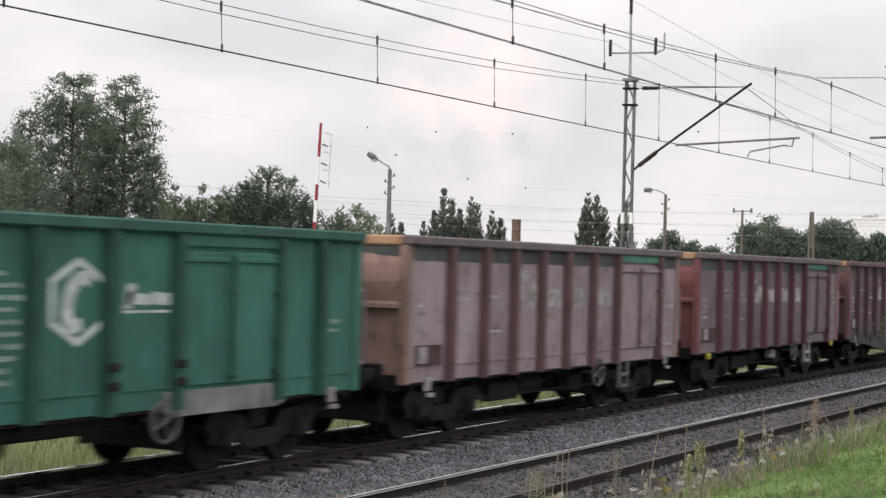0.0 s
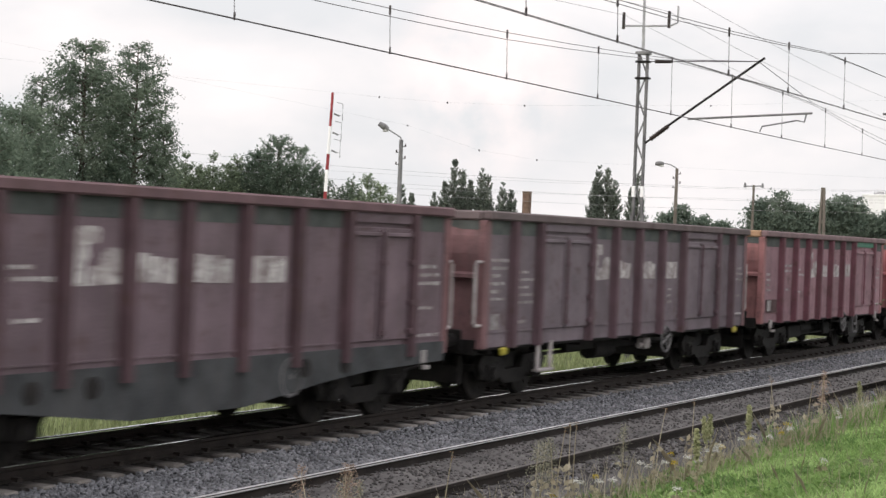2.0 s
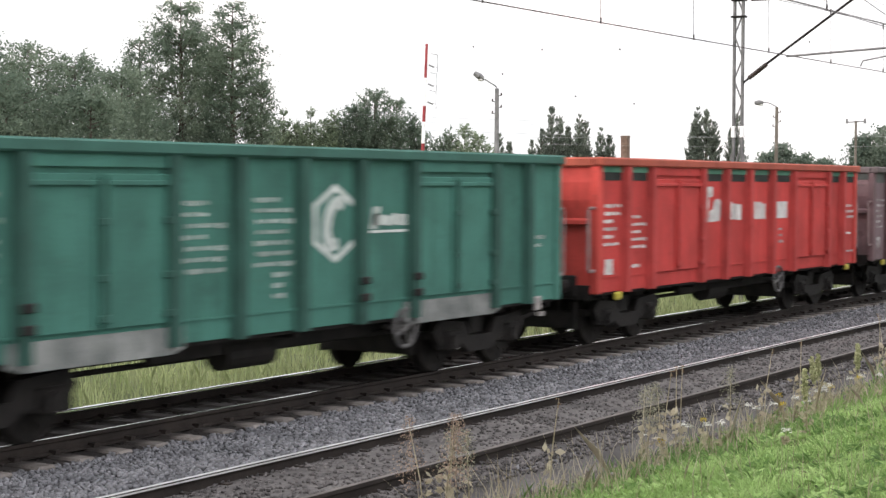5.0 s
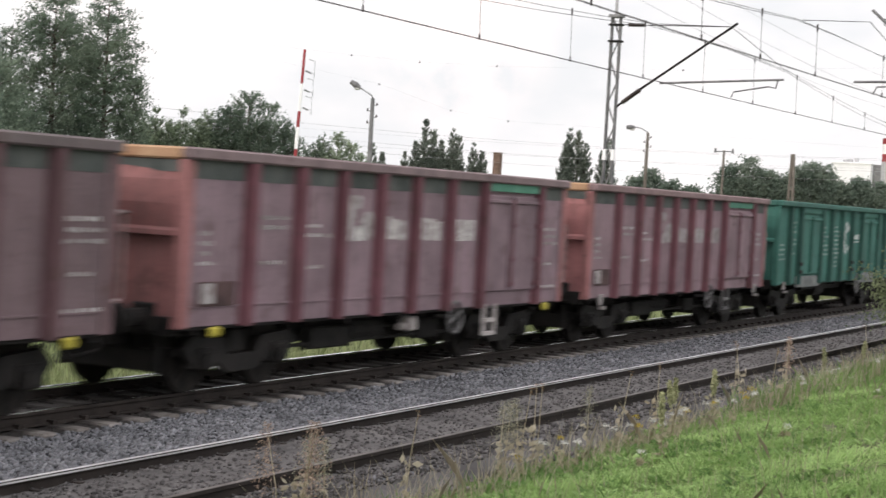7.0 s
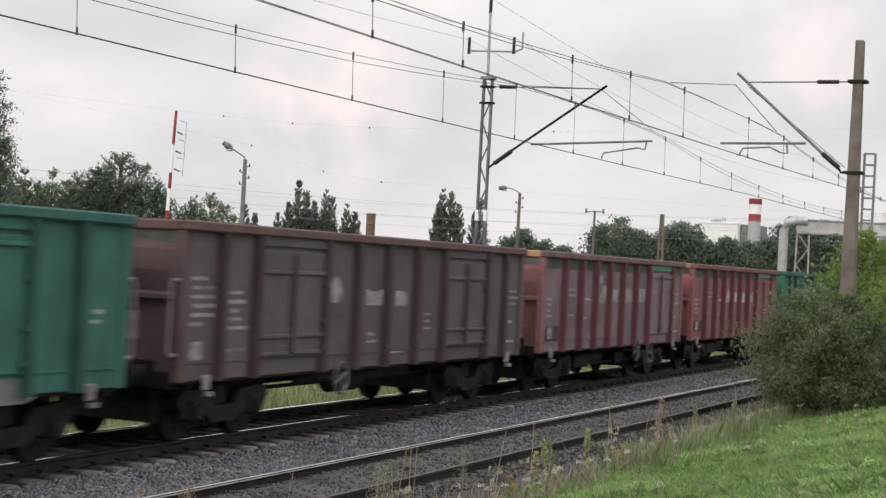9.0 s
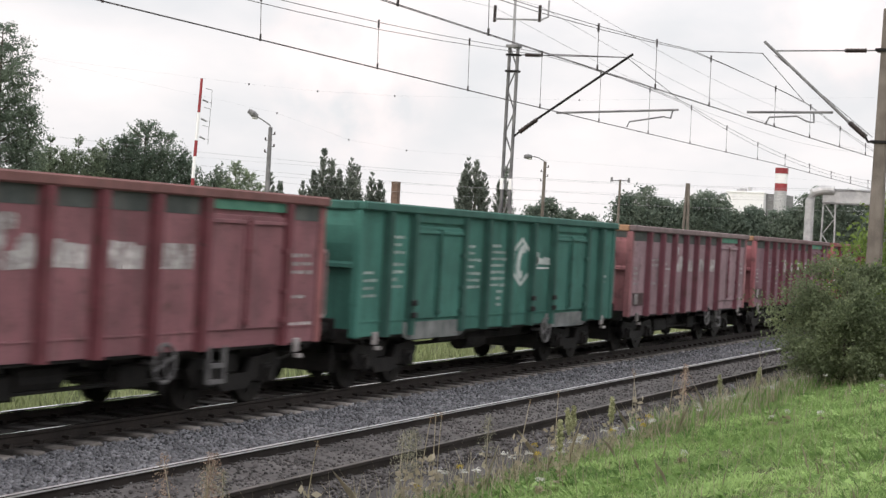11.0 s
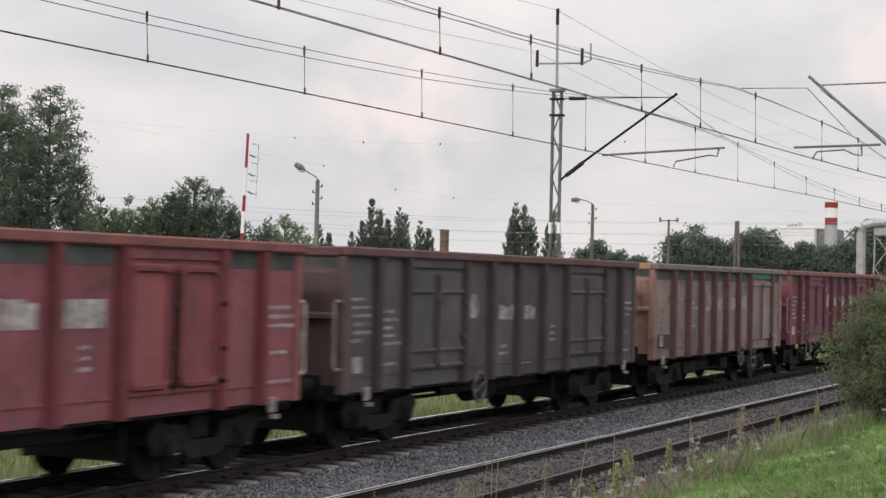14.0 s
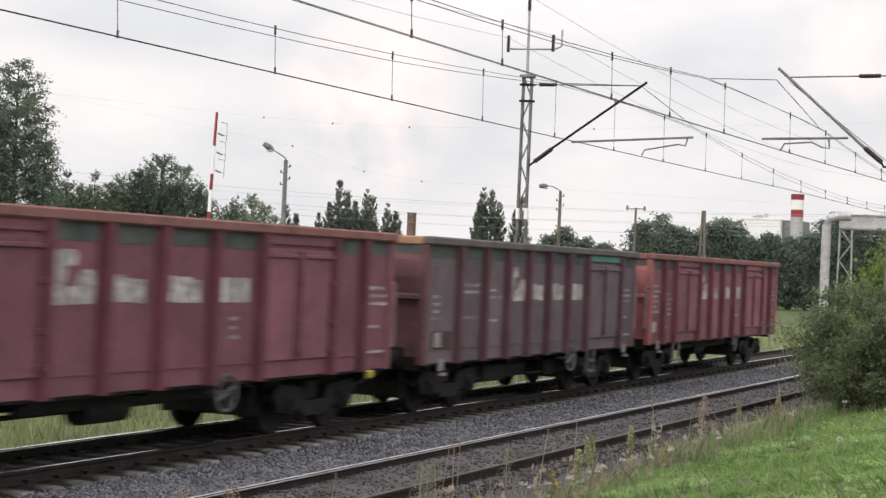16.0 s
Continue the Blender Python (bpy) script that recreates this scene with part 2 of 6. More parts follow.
LEAF_DARK = leaf_material("dark_tree_leaves", (0.106, 0.148, 0.112), (0.212, 0.262, 0.193))
LEAF_MID = leaf_material("mid_green_leaves", (0.185, 0.235, 0.16), (0.34, 0.4, 0.27))
# Poplars and far trees: distance haze is mixed into the leaf colour.
LEAF_POPLAR = leaf_material("hazed_poplar_leaves", (0.15, 0.18, 0.15), (0.265, 0.3, 0.245))
LEAF_FAR = leaf_material("hazed_far_tree_leaves", (0.115, 0.155, 0.125), (0.225, 0.27, 0.21))
LEAF_BUSH = leaf_material("grey_green_bush_leaves", (0.095, 0.125, 0.07), (0.23, 0.27, 0.15), 0.35)
LEAF_LIGHT = leaf_material("light_green_leaves", (0.125, 0.188, 0.0438), (0.25, 0.338, 0.1), 0.3)
BARK = surface("bark", (0.05, 0.042, 0.035), (0.14, 0.12, 0.1), 5, 0.95, 0.0, 0.6)
RED_PAINT = surface("signal_red_paint", (0.25, 0.035, 0.042), (0.34, 0.06, 0.066), 3, 0.6)
WHITE_CLEAN = surface("white_facade_paint", (0.84, 0.84, 0.85), (0.93, 0.93, 0.93), 0.5, 0.7, spread=0.03)
BRICK = surface("sooty_brown_brick", (0.13, 0.085, 0.065), (0.22, 0.15, 0.12), 3, 0.9)
FLOWER_WHITE = surface("white_umbel", (0.42, 0.42, 0.39), (0.6, 0.6, 0.55), 20, 0.8, spread=0.1)
FLOWER_YELLOW = surface("yellow_blossom", (0.36, 0.27, 0.02), (0.48, 0.37, 0.04), 20, 0.8, spread=0.1)
SEED_HEAD = surface("pale_seed_head", (0.2, 0.22, 0.11), (0.34, 0.34, 0.2), 20, 0.9, spread=0.15)
SEED_GREY = surface("grey_seed_head", (0.15, 0.15, 0.11), (0.27, 0.26, 0.2), 20, 0.9, spread=0.2)
SEED_PINK = surface("pinkish_dry_seed_head", (0.24, 0.17, 0.13), (0.38, 0.29, 0.23), 20, 0.9, spread=0.2)
SEED_BROWN = surface("brown_seed_head", (0.16, 0.1, 0.06), (0.3, 0.2, 0.12), 20, 0.9, spread=0.15)
GLASS = surface("lamp_glass", (0.5, 0.5, 0.48), (0.6, 0.6, 0.58), 5, 0.2)


# ---- mesh tools ----
def box(bm, x0, x1, y0, y1, z0, z1, bevel=0.0):
    v = bmesh.ops.create_cube(bm, size=1.0)["verts"]
    bmesh.ops.scale(bm, vec=(x1 - x0, y1 - y0, z1 - z0), verts=v)
    bmesh.ops.translate(bm, vec=((x0 + x1) / 2, (y0 + y1) / 2, (z0 + z1) / 2), verts=v)
    if bevel:
        e = list({e for w in v for e in w.link_edges})
        bmesh.ops.bevel(bm, geom=e, offset=bevel, segments=1, affect="EDGES", profile=0.5)


def rod(bm, p, q, r, r2=None, seg=8):
    p, q = Vector(p), Vector(q)
    d = q - p
    m = Matrix.Translation((p + q) / 2) @ d.to_track_quat("Z", "Y").to_matrix().to_4x4()
    bmesh.ops.create_cone(bm, cap_ends=True, segments=seg, radius1=r, radius2=r if r2 is None else r2, depth=d.length, matrix=m)


def pipe(bm, pts, r, seg=6):
    """One bent tube through the points."""
    pts = [Vector(p) for p in pts]
    rings = []
    for i, p in enumerate(pts):
        d = (pts[min(i + 1, len(pts) - 1)] - pts[max(i - 1, 0)]).normalized()
        u = d.cross(Vector((0, 0, 1)) if abs(d.z) < 0.9 else Vector((1, 0, 0))).normalized()
        w = d.cross(u)
        rings.append([bm.verts.new(p + (u * math.cos(math.tau * j / seg) + w * math.sin(math.tau * j / seg)) * r) for j in range(seg)])
    for a, b in zip(rings, rings[1:]):
        for j in range(seg):
            bm.faces.new((a[j], a[(j + 1) % seg], b[(j + 1) % seg], b[j]))
    bm.faces.new(rings[0][::-1])
    bm.faces.new(rings[-1])


def prism(bm, pts, y0, y1):
    """A plate with the outline pts in x and z, from y0 to y1."""
    a = [bm.verts.new((x, y0, z)) for x, z in pts]
    b = [bm.verts.new((x, y1, z)) for x, z in pts]
    bm.faces.new(a)
    bm.faces.new(b[::-1])
    for i in range(len(pts)):
        j = (i + 1) % len(pts)
        bm.faces.new((a[j], a[i], b[i], b[j]))


MESHES = {}


def shape(key, build):
    """The mesh data under this key, made once by build(bm)."""
    if key not in MESHES:
        bm = bmesh.new()
        build(bm)
        bmesh.ops.recalc_face_normals(bm, faces=bm.faces)
        me = bpy.data.meshes.new(key)
        bm.to_mesh(me)
        bm.free()
        me.materials.append(None)
        MESHES[key] = me
    return MESHES[key]


def piece(name, me, material, parent=None, label="", at=(0, 0, 0)):
    ob = new(name, me)
    ob.parent = parent
    ob.location = at
    ob.material_slots[0].link = "OBJECT"
    ob.material_slots[0].material = material
    if label:
        tagged(ob, label)
    return ob


def made(name, build, material, parent=None, label=""):
    me = shape(name + str(len(MESHES)), build)
    return piece(name, me, material, parent, label)


def soup(name, verts, faces, material, parent=None, label=""):
    """A mesh of many faces of one size."""
    v, f = np.asarray(verts, dtype=np.float32), np.asarray(faces, dtype=np.int32)
    me = bpy.data.meshes.new(name)
    me.vertices.add(len(v))
    me.vertices.foreach_set("co", v.ravel())
    me.loops.add(f.size)
    me.loops.foreach_set("vertex_index", f.ravel())
    me.polygons.add(len(f))
    me.polygons.foreach_set("loop_start", np.arange(len(f), dtype=np.int32) * f.shape[1])
    me.update(calc_edges=True)
    me.materials.append(material)
    ob = new(name, me)
    ob.parent = parent
    if label:
        tagged(ob, label)
    return ob


# ---- ground: one sheet, higher bank by the camera, bed of the line, meadow beyond ----
PROFILE = ((-2500, 1.3), (-200, 1.3), (-30, 1.25), (-3, 1.2), (0.0, 1.08), (2.0, 0.76), (4.0, 0.38), (5.5, 0.1), (6.6, -0.1), (7.3, -0.27), (7.8, -0.36),
           (8.3, -0.38), (15.4, -0.45), (16.2, -0.62), (17.0, -0.66), (19, -0.55), (24, -0.45), (60, -0.4), (300, -0.3), (3500, -0.2))


def bank(y):
    for (a, za), (b, zb) in zip(PROFILE, PROFILE[1:]):
        if a <= y <= b:
            return za + (zb - za) * (y - a) / (b - a)


def ground():
    xs = [-900, -200, -60, -20] + [i * 1.0 for i in range(-8, 90)] + [100, 130, 180, 260, 400, 800, 1600, 3500]
    ys = [p[0] for p in PROFILE]
    extra = [a / 2 for a in range(0, 16)] + [16.5, 18, 20, 22, 28, 36, 45, 80, 120, 180, 600, 1200]
    ys = sorted(set(ys + extra))
    v, f = [], []
    for x in xs:
        for y in ys:
            near = -5 < y < 8 and -10 < x < 95
            v.append((x, y, bank(y) + (0.07 * noise.noise((x * 0.7, y * 0.7, 0)) if near else 0)))
    w = len(ys)
    for i in range(len(xs) - 1):
        for j in range(w - 1):
            f.append((i * w + j, (i + 1) * w + j, (i + 1) * w + j + 1, i * w + j + 1))
    g = soup("ground", v, f, SOIL)
    tagged(g, "grassy soil bank and meadow beside the railway", "ground", kind="structure")


ground()


def ballast_bed():
    """A raised bed under both tracks, with sloping shoulders."""
    sec = ((7.85, -0.42), (8.3, -0.2), (8.6, -0.15), (10.35, -0.15), (10.75, -0.22), (12.0, -0.25), (12.4, -0.24), (12.7, -0.25), (15.35, -0.25), (16.1, -0.68))
    xs = [-150, -60] + [i * 0.5 for i in range(-20, 160)] + [90, 110, 140, 200, 320, 600, 1200]
    v, f = [], []
    for x in xs:
        for y, z in sec:
            v.append((x, y, z + 0.02 * noise.noise((x * 1.3, y * 2, 3.0))))
    w = len(sec)
    for i in range(len(xs) - 1):
        for j in range(w - 1):
            f.append((i * w + j, (i + 1) * w + j, (i + 1) * w + j + 1, i * w + j + 1))
    tagged(soup("ballast_bed", v, f, BALLAST), "grey crushed stone ballast bed under the tracks", "ballast", kind="structure")


ballast_bed()


def brown_bed():
    """Oil-stained fine stone that fills the empty track."""
    sec = ((8.2, -0.22), (8.62, -0.135), (10.33, -0.135), (10.6, -0.19))
    stain_shade_sheet(sec, "brown oil-stained ballast filling the empty track")
    # black sheet that paints the shade beneath the wagons
    stain_shade_sheet(((12.56, -0.25), (12.68, -0.2), (15.25, -0.2), (15.5, -0.3)), "ballast blackened as shade between the busy rails", BALLAST_SHADED)
    stain_shade_sheet(((7.02, -0.23), (7.35, -0.245), (7.85, -0.33), (8.28, -0.19)), "bare brown stony verge beside the empty track")


def stain_shade_sheet(sec, label, mat=BALLAST_BROWN):
    xs = [-150, -60] + [i * 0.5 for i in range(-20, 160)] + [90, 110, 140, 200, 320, 600, 1200]
    v = [(x, y + 0.06 * noise.noise((x, y, 9.0)), z + 0.015 * noise.noise((x * 1.7, y * 3, 5.0))) for x in xs for y, z in sec]
    f = [(i * 4 + j, i * 4 + 4 + j, i * 4 + 5 + j, i * 4 + j + 1) for i in range(len(xs) - 1) for j in range(3)]
    tagged(soup("stained_ballast", v, f, mat), label, "ballast", kind="structure")


brown_bed()


def stones(name, n, x0, x1, y0, y1, z, size, material, label):
    """Loose angular stones, denser near the camera's side of the stretch."""
    rng = np.random.default_rng(len(name))
    base = np.array([(sx, sy, sz) for sx in (-1, 1) for sy in (-1, 1) for sz in (-1, 1)], float)
    quads = np.array([(0, 1, 3, 2), (4, 6, 7, 5), (0, 4, 5, 1), (2, 3, 7, 6), (0, 2, 6, 4), (1, 5, 7, 3)])
    u = rng.random(n)
    px = x0 * (x1 / x0) ** u
    py = rng.uniform(y0, y1, n)
    s = size * rng.uniform(0.5, 1.25, n)
    v = base[None] * rng.uniform(0.45, 1.0, (n, 8, 3)) * (s[:, None, None] * np.array((1, 0.85, 0.7)))
    a = rng.uniform(0, 6.28, n)
    c, q = np.cos(a)[:, None], np.sin(a)[:, None]
    x, y = v[:, :, 0] * c - v[:, :, 1] * q, v[:, :, 0] * q + v[:, :, 1] * c
    tilt = rng.uniform(-0.7, 0.7, (n, 1))
    zz = v[:, :, 2] + x * tilt
    v = np.stack([x + px[:, None], y + py[:, None], zz + (z + rng.uniform(-0.015, 0.025, n))[:, None]], 2).reshape(-1, 3)
    f = (quads[None] + 8 * np.arange(n)[:, None, None]).reshape(-1, 4)
    ob = soup(name, v, f, material)
    tagged(ob, label, "ballast", kind="stuff")


# ---- tracks ----
def rail_section(bm, head_only, gauge_side=False):
    x0, x1 = -150.0, 900.0
    if head_only:
        sec = [(-0.0385, -0.03), (-0.037, -0.016), (-0.026, -0.004), (-0.012, 0.0), (0.02, 0.0), (0.03, -0.006)] if gauge_side else [(-0.03, -0.008), (-0.026, -0.003), (-0.012, 0.0), (0.02, 0.0), (0.03, -0.006)]
        ends = [[bm.verts.new((x, y, z)) for y, z in sec] for x in (x0, x1)]
        for i in range(len(sec)):
            j = (i + 1) % len(sec)
            bm.faces.new((ends[0][i], ends[0][j], ends[1][j], ends[1][i]))
        return
    sec = [(0.036, -0.004), (0.036, -0.04), (0.009, -0.055), (0.009, -0.145), (0.07, -0.16), (0.07, -0.172)]
    sec += [(-y, z) for y, z in reversed(sec)]
    ends = [[bm.verts.new((x, y, z)) for y, z in sec] for x in (x0, x1)]
    for i in range(len(sec)):
        j = (i + 1) % len(sec)
        bm.faces.new((ends[0][i], ends[0][j], ends[1][j], ends[1][i]))


def sleeper_shape(bm):
    box(bm, -0.13, 0.13, -1.3, 1.3, -0.37, -0.168, 0.025)


def chair_shape(bm):
    prism(bm, ((-0.08, -0.19), (0.08, -0.19), (0.08, -0.168), (0.045, -0.168), (0.035, -0.12), (-0.035, -0.12), (-0.045, -0.168), (-0.08, -0.168)), -0.11, 0.11)


def track(y, sleeper_mat, label, near):
    t = tagged(new("railway_track"), label, "railway track", "tracks")
    t.location = (0, y, 0)
    for s in (-0.7535, 0.7535):
        r = piece("rail", shape("rail_body", lambda bm: rail_section(bm, False)), RAIL_SIDE, t, "rusty steel rail", (0, s, 0))
        piece("rail_head", shape("rail_top_inner" if s > 0 else "rail_top", lambda bm: rail_section(bm, True, s > 0)), RAIL_DULL if near and s < 0 else (RAIL_HEAD if near else RAIL_BRIGHT), r,
              "dull worn running surface" if near and s < 0 else "shiny worn running surface")
    x, i = 8.0, 0
    while i < 140:
        piece("sleeper", shape("sleeper", sleeper_shape), sleeper_mat, t, at=(x, 0, -0.05 if near else 0.0))
        if x < 60:
            for s in (-0.7535, 0.7535):
                piece("rail_chair", shape("rail_chair", chair_shape), RAIL_SIDE, t, at=(x, s, 0))
        x += 0.6 if x < 70 else 0.62
        i += 1
    return t


track(NEAR_Y, SLEEPER_BROWN, "empty track with rusty rails on brown-stained sleepers", True)
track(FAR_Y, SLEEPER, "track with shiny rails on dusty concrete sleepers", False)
stones("grey_ballast_stones", 34000, 10.5, 75.0, 10.5, 12.62, -0.222, 0.029, STONE_GREY, "loose grey crushed stones between the tracks")
# these stones are blackened to stand for shade under the train
stones("far_ballast_stones", 9000, 10.5, 60.0, 12.66, 15.4, -0.225, 0.03, STONE_SHADED, "crushed stones darkened as shade between the sleepers")
stones("brown_ballast_stones", 20000, 10.5, 70.0, 8.05, 10.45, -0.145, 0.022, STONE_BROWN, "brown oil-stained stones in the empty track")

stones("verge_stones", 3500, 10.5, 60.0, 7.05, 7.55, -0.26, 0.026, STONE_VERGE, "brown stones on the bare verge")
stones("shoulder_stones", 4500, 10.5, 60.0, 7.5, 8.15, -0.315, 0.028, STONE_VERGE, "brown stones on the ballast shoulder")


# ---- freight wagons ----
RIB_A = (0.0, 1.45, 2.68, 3.83, 4.98, 6.12, 7.35, 8.6, 10.95, 12.2)
RIB_B = (0.0, 1.05, 2.1, 4.4, 5.6, 6.85, 8.15, 9.45, 11.7, 12.75, 13.85)
RIB_F = (0.0, 0.9, 1.98, 3.08, 4.2, 5.3, 6.55, 7.8, 9.1, 11.0, 12.2)
DOORS = {"A": (7,), "F": (8,), "B": (2, 7)}
TOP, BAND_Z, SILL, LOW = 3.22, 2.83, 1.17, 0.93
SIDE = -1.40


def bogie_frame(bm):
    for y in (-1.02, 1.02):
        prism(bm, ((-1.35, 0.62), (-1.2, 0.78), (-0.45, 0.72), (-0.3, 0.5), (0.3, 0.5), (0.45, 0.72), (1.2, 0.78), (1.35, 0.62), (1.2, 0.42), (0.6, 0.42),
                   (0.35, 0.26), (-0.35, 0.26), (-0.6, 0.42), (-1.2, 0.42)), y - 0.06, y + 0.06)
        for x in (-0.9, 0.9):
            box(bm, x - 0.16, x + 0.16, y - 0.12, y + 0.12, 0.32, 0.62, 0.03)
            rod(bm, (x, y - 0.17, 0.46), (x, y + 0.17, 0.46), 0.11, seg=10)
            for s in (-0.24, 0.24):
                rod(bm, (x + s, y, 0.36), (x + s, y, 0.66), 0.07, seg=8)
    box(bm, -0.2, 0.2, -1.0, 1.0, 0.5, 0.82, 0.03)
    for x in (-1.3, 1.3):
        box(bm, x - 0.06, x + 0.06, -0.95, 0.95, 0.5, 0.62)


def brake_rigging(bm):
    """Beams, blocks and levers hung between the wheels of a bogie."""
    box(bm, -1.55, 1.55, -0.5, 0.5, 0.56, 0.82, 0.03)
    for x in (-1.5, -0.32, 0.32, 1.5):
        box(bm, x - 0.07, x + 0.07, -0.8, 0.8, 0.3, 0.6, 0.02)
        for y in (-0.76, 0.76):
            box(bm, x - 0.06, x + 0.06, y - 0.06, y + 0.06, 0.28, 0.78, 0.02)


def wheelset_shape(bm):
    rod(bm, (0, -0.95, 0), (0, 0.95, 0), 0.085, seg=10)
    for s in (-1, 1):
        rod(bm, (0, s * 0.68, 0), (0, s * 0.70, 0), 0.49, 0.49, seg=28)
        rod(bm, (0, s * 0.70, 0), (0, s * 0.81, 0), 0.46, 0.46, seg=28)
        rod(bm, (0, s * 0.81, 0), (0, s * 0.83, 0), 0.36, 0.2, seg=20)
        for i in range(4):
            a = math.pi / 2 * i
            box(bm, 0.28 * math.cos(a) - 0.03, 0.28 * math.cos(a) + 0.03, s * 0.82 - 0.012, s * 0.82 + 0.012, 0.28 * math.sin(a) - 0.03, 0.28 * math.sin(a) + 0.03)


def buffer_shape(bm):
    rod(bm, (0.62, 0, 0), (0.25, 0, 0), 0.11, seg=12)
    rod(bm, (0.25, 0, 0), (0.06, 0, 0), 0.075, seg=12)
    rod(bm, (0.06, 0, 0), (0.0, 0, 0), 0.22, 0.21, seg=16)
    box(bm, 0.58, 0.64, -0.18, 0.18, -0.18, 0.18, 0.02)


def coupling_shape(bm):
    rod(bm, (0.6, 0, 1.02), (0.2, 0, 1.0), 0.045)
    pipe(bm, ((0.25, 0.06, 1.0), (0.0, 0.07, 0.78), (-0.05, 0.0, 0.72), (0.0, -0.07, 0.78), (0.25, -0.06, 1.0)), 0.022)
    pipe(bm, ((0.5, 0.4, 0.9), (0.3, 0.42, 0.6), (0.02, 0.3, 0.52)), 0.03)
    pipe(bm, ((0.5, -0.4, 0.9), (0.3, -0.42, 0.6), (0.02, -0.3, 0.52)), 0.03)


def hand_wheel(bm):
    ring = [[bm.verts.new(((0.26 + 0.028 * math.cos(math.tau * j / 6)) * math.cos(math.tau * i / 18), 0.028 * math.sin(math.tau * j / 6), (0.26 + 0.028 * math.cos(math.tau * j / 6)) * math.sin(math.tau * i / 18)))
             for j in range(6)] for i in range(18)]
    for i in range(18):
        a, b = ring[i], ring[(i + 1) % 18]
        for j in range(6):
            bm.faces.new((a[j], a[(j + 1) % 6], b[(j + 1) % 6], b[j]))
    for i in range(2):
        a = math.pi / 2 * i + 0.4
        rod(bm, (-0.26 * math.cos(a), 0, -0.26 * math.sin(a)), (0.26 * math.cos(a), 0, 0.26 * math.sin(a)), 0.022, seg=5)
    rod(bm, (0, -0.03, 0), (0, 0.35, 0), 0.035, seg=8)


def step_frame(bm):
    for x in (-0.21, 0.21):
        box(bm, x - 0.035, x + 0.035, -0.03, 0.03, 0.45, 0.98)
    for z in (0.47, 0.7):
        box(bm, -0.21, 0.21, -0.05, 0.05, z - 0.03, z + 0.03)


def stirrup_frame(bm):
    """A wide hanging stirrup of flat bars."""
    for x in (-0.27, 0.27):
        box(bm, x - 0.07, x + 0.07, -0.02, 0.02, 0.5, 1.0, 0.01)
    box(bm, -0.34, 0.34, -0.06, 0.06, 0.44, 0.5, 0.015)


def grab_frame(bm):
    """A tall handrail by the wagon's corner."""
    pipe(bm, ((0.02, 0, 1.32), (-0.2, 0, 1.32), (-0.24, 0, 1.36), (-0.24, 0, 2.33), (-0.2, 0, 2.37), (0.02, 0, 2.37)), 0.03)


def end_wall(bm):
    """Steel end: bulged upper plate over a recessed lower half, with a ledge and posts."""
    w = 1.33
    cols = 10
    rows = [(SILL - 0.25, 0.10, 0), (2.08, 0.10, 0), (2.10, -0.02, 0), (2.16, -0.02, 0), (2.2, 0.02, 1), (2.5, -0.01, 1), (2.8, -0.01, 1), (3.06, 0.02, 1)]
    grid = []
    for z, x, b in rows:
        line = []
        for i in range(cols + 1):
            y = -w + 2 * w * i / cols
            bulge = -0.07 * (1 - (y / w) ** 2) * b * math.sin(math.pi * min(1, max(0, (z - 2.2) / 0.86)))
            line.append(bm.verts.new((x + bulge, y, z)))
        grid.append(line)
    back = [[bm.verts.new((0.16, v.co.y, v.co.z)) for v in line] for line in grid]
    for g, flip in ((grid, False), (back, True)):
        for r in range(len(rows) - 1):
            for i in range(cols):
                q = (g[r][i], g[r][i + 1], g[r + 1][i + 1], g[r + 1][i])
                bm.faces.new(q[::-1] if flip else q)


def end_post(bm):
    box(bm, -0.03, 0.16, -0.07, 0.07, 0.93, 3.06, 0.012)


def end_bar(bm):
    rod(bm, (-0.1, -0.55, 2.36), (-0.1, 0.55, 2.36), 0.02)
    for y in (-0.55, 0.55):
        rod(bm, (-0.1, y, 2.36), (0.05, y, 2.34), 0.016)


def rib_shape(bm):
    """A pressed hat-shaped rib with flanges."""
    sec = ((-0.135, 0.0), (-0.135, -0.012), (-0.1, -0.012), (-0.065, -0.12), (0.065, -0.12), (0.1, -0.012), (0.135, -0.012), (0.135, 0.0))
    lo = [bm.verts.new((x, y, LOW)) for x, y in sec]
    hi = [bm.verts.new((x, y, TOP - 0.15)) for x, y in sec]
    for i in range(len(sec)):
        j = (i + 1) % len(sec)
        bm.faces.new((lo[i], lo[j], hi[j], hi[i]))
    bm.faces.new(lo[::-1])
    bm.faces.new(hi)


def panel_shape(w):
    def build(bm):
        box(bm, 0.0, w, 0.0, 0.035, LOW + 0.02, TOP - 0.15)
        box(bm, 0.09, w - 0.09, -0.018, 0.0, SILL + 0.02, SILL + 0.045)
    return build


def leaf_shape(w):
    def build(bm):
        box(bm, 0.03, w - 0.015, -0.045, 0.0, SILL + 0.03, 2.86, 0.012)
    return build


